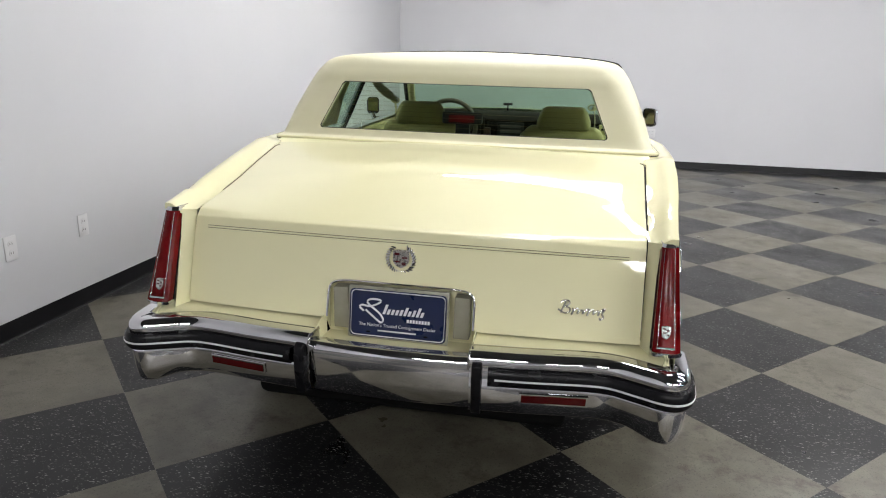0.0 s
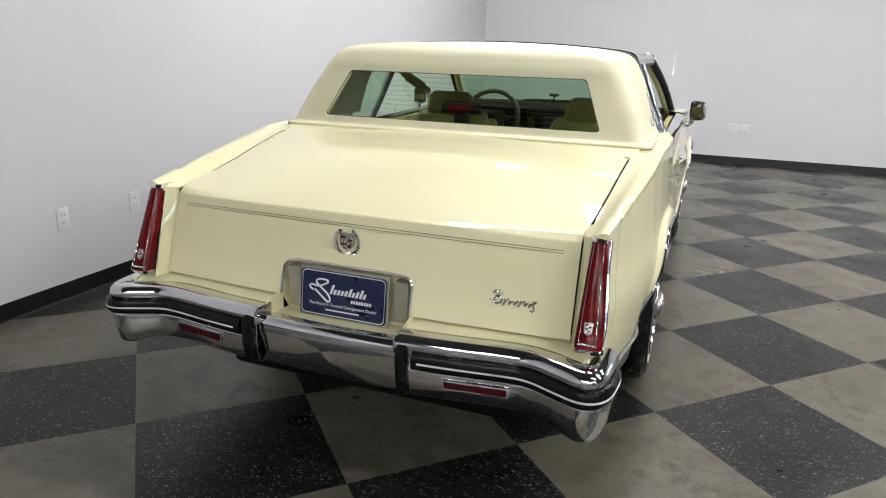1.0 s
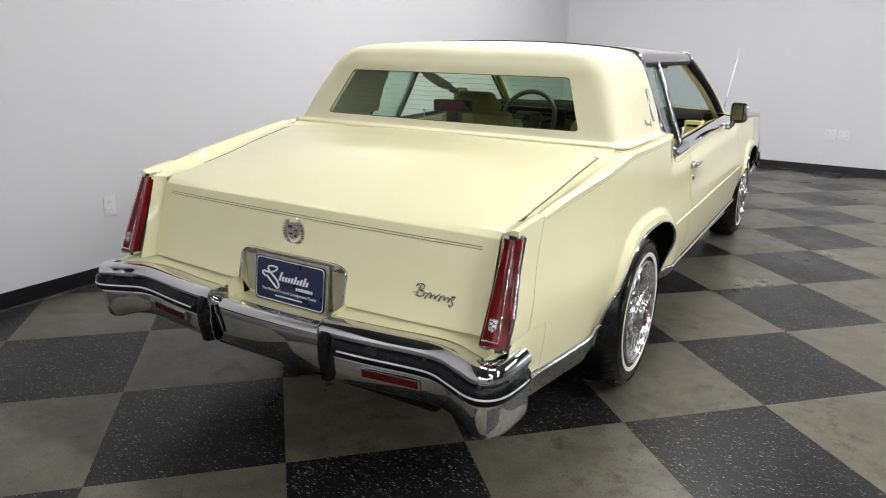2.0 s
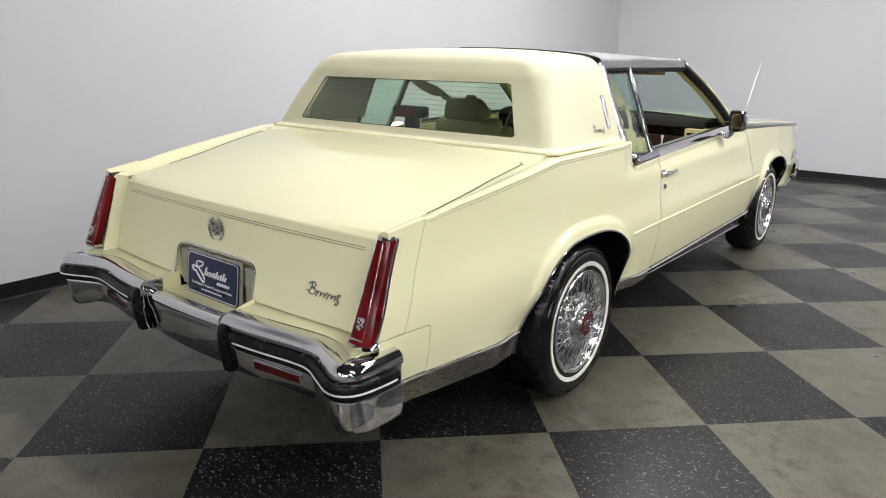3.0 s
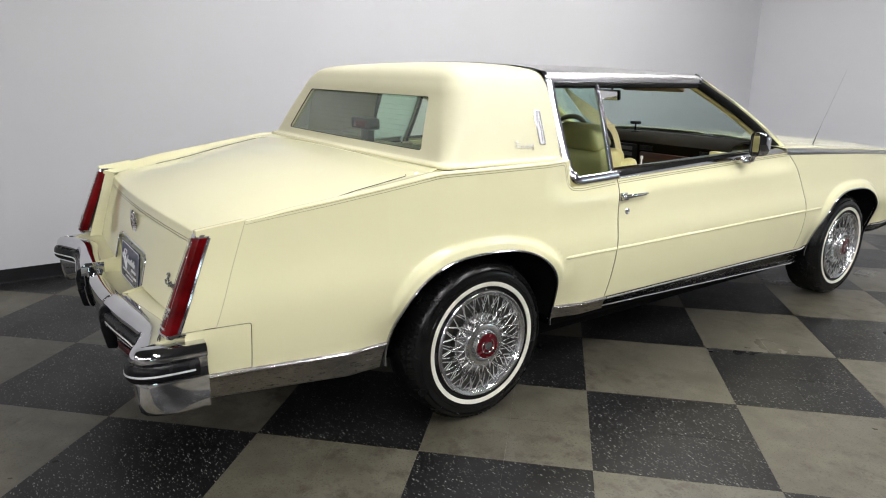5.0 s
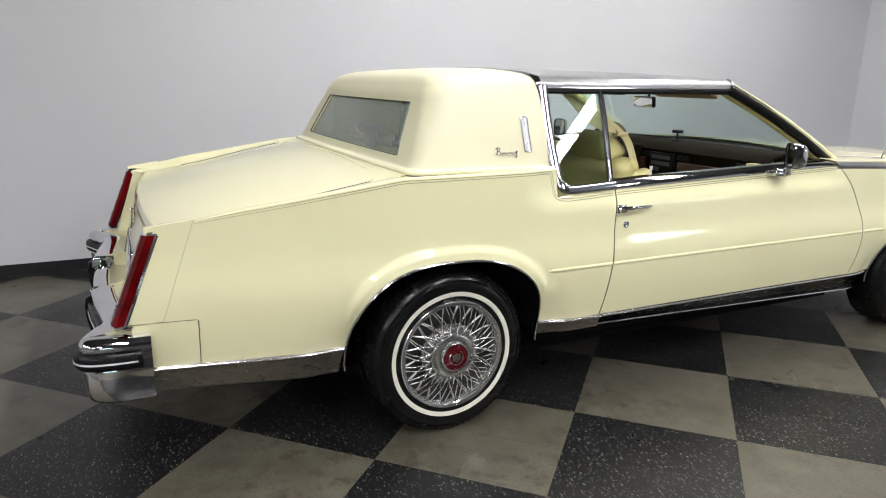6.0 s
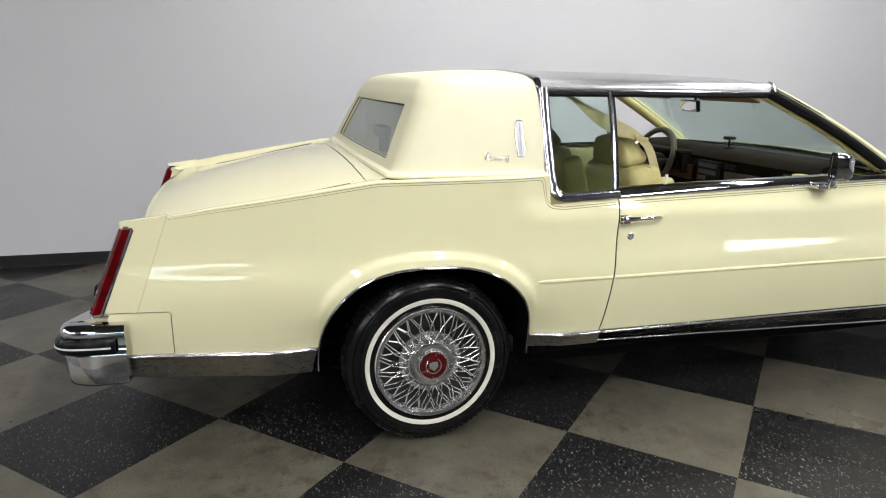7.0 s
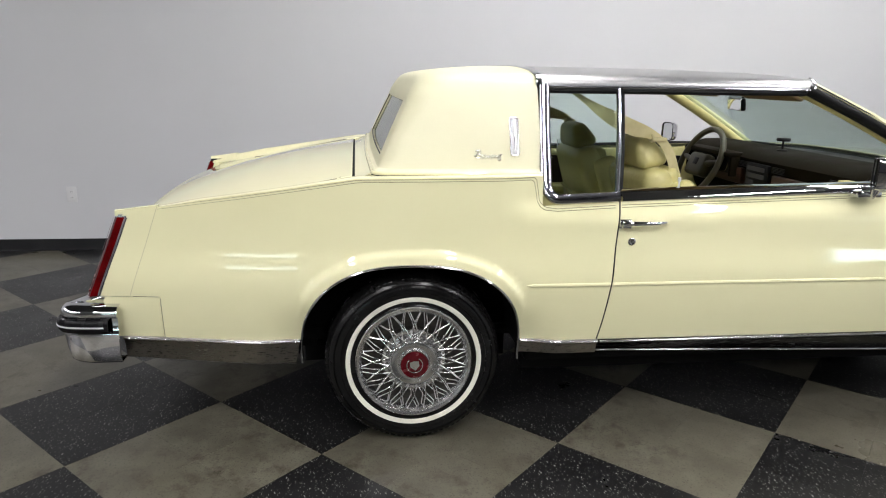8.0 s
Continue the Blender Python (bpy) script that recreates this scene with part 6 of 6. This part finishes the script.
    part("radio_face", join(box(-0.03, 0.11, 1.745, 1.751, 0.885, 0.905), box(-0.03, 0.11, 1.745, 1.751, 0.85, 0.872), box(-0.03, 0.03, 1.745, 1.751, 0.815, 0.838)), SLOT, dash, smooth=0)
    for x in (0.20, 0.60, -0.64, -0.08):
        part("air_vent", join(*[box(x - 0.045, x + 0.045, 1.755, 1.765, z, z + 0.004) for z in np.linspace(0.89, 0.915, 5)]), BLACK, dash, smooth=0)
    part("glovebox_handle", box(0.36, 0.42, 1.750, 1.757, 0.835, 0.846, 0.002), SILVER, dash, "small bright glovebox handle")
    cluster = part("instrument_hood", join(box(-0.62, -0.14, 1.70, 1.80, 0.925, 0.955, 0.012), box(-0.62, -0.60, 1.72, 1.80, 0.83, 0.93, 0.006), box(-0.16, -0.14, 1.72, 1.80, 0.83, 0.93, 0.006)), DASH, dash, "dark hood over the instruments")
    part("gauge_face", box(-0.595, -0.165, 1.752, 1.758, 0.84, 0.922), BLACK, cluster, "black gauge panel", smooth=0)
    for x in (-0.50, -0.38, -0.26):
        part("gauge_rim", moved(tube([(0.036 * math.cos(q), 0, 0.036 * math.sin(q)) for q in np.linspace(0, 2 * math.pi, 24, endpoint=False)], 0.0022, 6, closed=True, up=(0, 1, 0)), Matrix.Translation((x, 1.750, 0.881))), SILVER, cluster)
    part("dash_puck", join(moved(lathe([(0.0, 0.008), (0.03, 0.008), (0.034, 0.0), (0.03, -0.008), (0.0, -0.008)], 20), Matrix.Translation((0.0, 1.90, 1.036)) @ pose(0, 0, 0, 0, 90, 0)), tube([(0, 1.90, 0.97), (0, 1.90, 0.985), (0, 1.90, 0.99), (0, 1.90, 1.03)], [0.03, 0.026, 0.006, 0.005], 12)), BLACK, car, "small black gadget on the dashboard")
    M = Matrix.Translation((-0.38, 1.675, 0.878)) @ pose(0, 0, 0, 68)
    ring = [(0.19 * math.cos(q), 0.19 * math.sin(q), 0) for q in np.linspace(0, 2 * math.pi, 44, endpoint=False)]
    sw = part("steering_wheel", moved(tube(ring, 0.0160, 12, closed=True), M), WHEELGREY, car, "olive leather steering wheel")
    part("hub_pad", moved(join(box(-0.092, 0.092, -0.075, 0.05, -0.04, 0.022, 0.02, 3), tube([(-0.18, 0.02, 0), (-0.07, 0.0, 0)], [0.011, 0.02], 8), tube([(0.18, 0.02, 0), (0.07, 0.0, 0)], [0.011, 0.02], 8)), M), WHEELGREY, sw, "padded steering wheel hub")
    part("hub_emblem", moved(box(-0.022, 0.022, -0.02, 0.018, 0.021, 0.0245, 0.002), M), BLACK, sw, "small square hub emblem")
    part("steering_column", moved(tube([(0, 0, -0.03), (0, 0, -0.22)], 0.035, 12), M), DASH, sw)


body_sides()
trunk()
rear_end()
roof()
front_end()
wheels()
interior()


# ---------------------------------------------------------------- the floor and its tiles
def tiles():
    """Two-foot checks of four one-foot vinyl tiles, laid at 45 degrees to the walls."""
    bed = tagged(part("floor", box(WEST - 0.2, EAST + 0.2, SOUTH - 0.2, NORTH + 0.2, -0.12, -0.0035), GROUT, smooth=0), "checkered vinyl tile floor in charcoal and grey-beige", "floor", kind="structure")
    T, turn = 0.3048, radians(45 - 0.4)
    ox, oy = 1.377, 0.095
    ca, sa = math.cos(turn), math.sin(turn)
    h = T / 2 - 0.00012
    corner = [(-h, -h), (h, -h), (h, h), (-h, h)]

    def tile_bm():
        bm = bmesh.new()
        e = 0.0004
        low = [bm.verts.new((x, y, -0.003)) for x, y in corner]
        mid = [bm.verts.new((x, y, -e * 0.5)) for x, y in corner]
        top = [bm.verts.new((math.copysign(h - e, x), math.copysign(h - e, y), 0)) for x, y in corner]
        bm.faces.new(top)
        for a, b in ((low, mid), (mid, top)):
            for i in range(4):
                bm.faces.new([a[i], a[(i + 1) % 4], b[(i + 1) % 4], b[i]])
        bm.normal_update()
        return bm
    meshes = []
    for mat in (DARK_TILE, LIGHT_TILE):
        ob = part("tile", tile_bm(), mat, bed, smooth=0)
        meshes.append(ob.data)
        bpy.data.objects.remove(ob)
    rng = random.Random(4)
    verts, faces, mats = {0: [], 1: []}, {0: [], 1: []}, None
    singles = 0
    for i in range(-60, 61):
        for j in range(-60, 61):
            u, v = (i + 0.5) * T, (j + 0.5) * T
            x, y = ox + u * ca - v * sa, oy + u * sa + v * ca
            if not (WEST - 0.12 < x < EAST + 0.12 and SOUTH - 0.12 < y < NORTH + 0.12):
                continue
            kind = (i // 2 + j // 2) % 2
            near = (0.35 < x < 3.1 and -2.3 < y < 3.3) or (-1.9 < x <= 0.35 and -2.6 < y < -0.7)
            dz = rng.uniform(-0.0001, 0.0001)
            tilt = (rng.uniform(-0.0003, 0.0003), rng.uniform(-0.0003, 0.0003))
            if near and singles < 300:
                ob = new("tile", meshes[kind])
                ob.parent = bed
                ob.matrix_basis = Matrix.LocRotScale((x, y, dz), Euler((tilt[0], tilt[1], turn)), None)
                singles += 1
            else:
                k = len(verts[kind])
                for px, py in corner:
                    verts[kind].append((x + px * ca - py * sa, y + px * sa + py * ca, dz + px * tilt[0] + py * tilt[1]))
                for px, py in corner:
                    verts[kind].append((x + px * ca - py * sa, y + px * sa + py * ca, -0.003))
                faces[kind].append((k, k + 1, k + 2, k + 3))
                faces[kind] += [(k + 4 + a, k + 4 + (a + 1) % 4, k + (a + 1) % 4, k + a) for a in range(4)]
    for kind, mat, lab in ((0, DARK_TILE, "charcoal vinyl floor tiles with pale chips"), (1, LIGHT_TILE, "grey-beige vinyl floor tiles with stains")):
        me = bpy.data.meshes.new("tile_field")
        me.from_pydata(verts[kind], [], faces[kind])
        me.materials.append(mat)
        ob = new("tile_field", me)
        ob.parent = bed
        tagged(ob, lab, kind="stuff")


tiles()
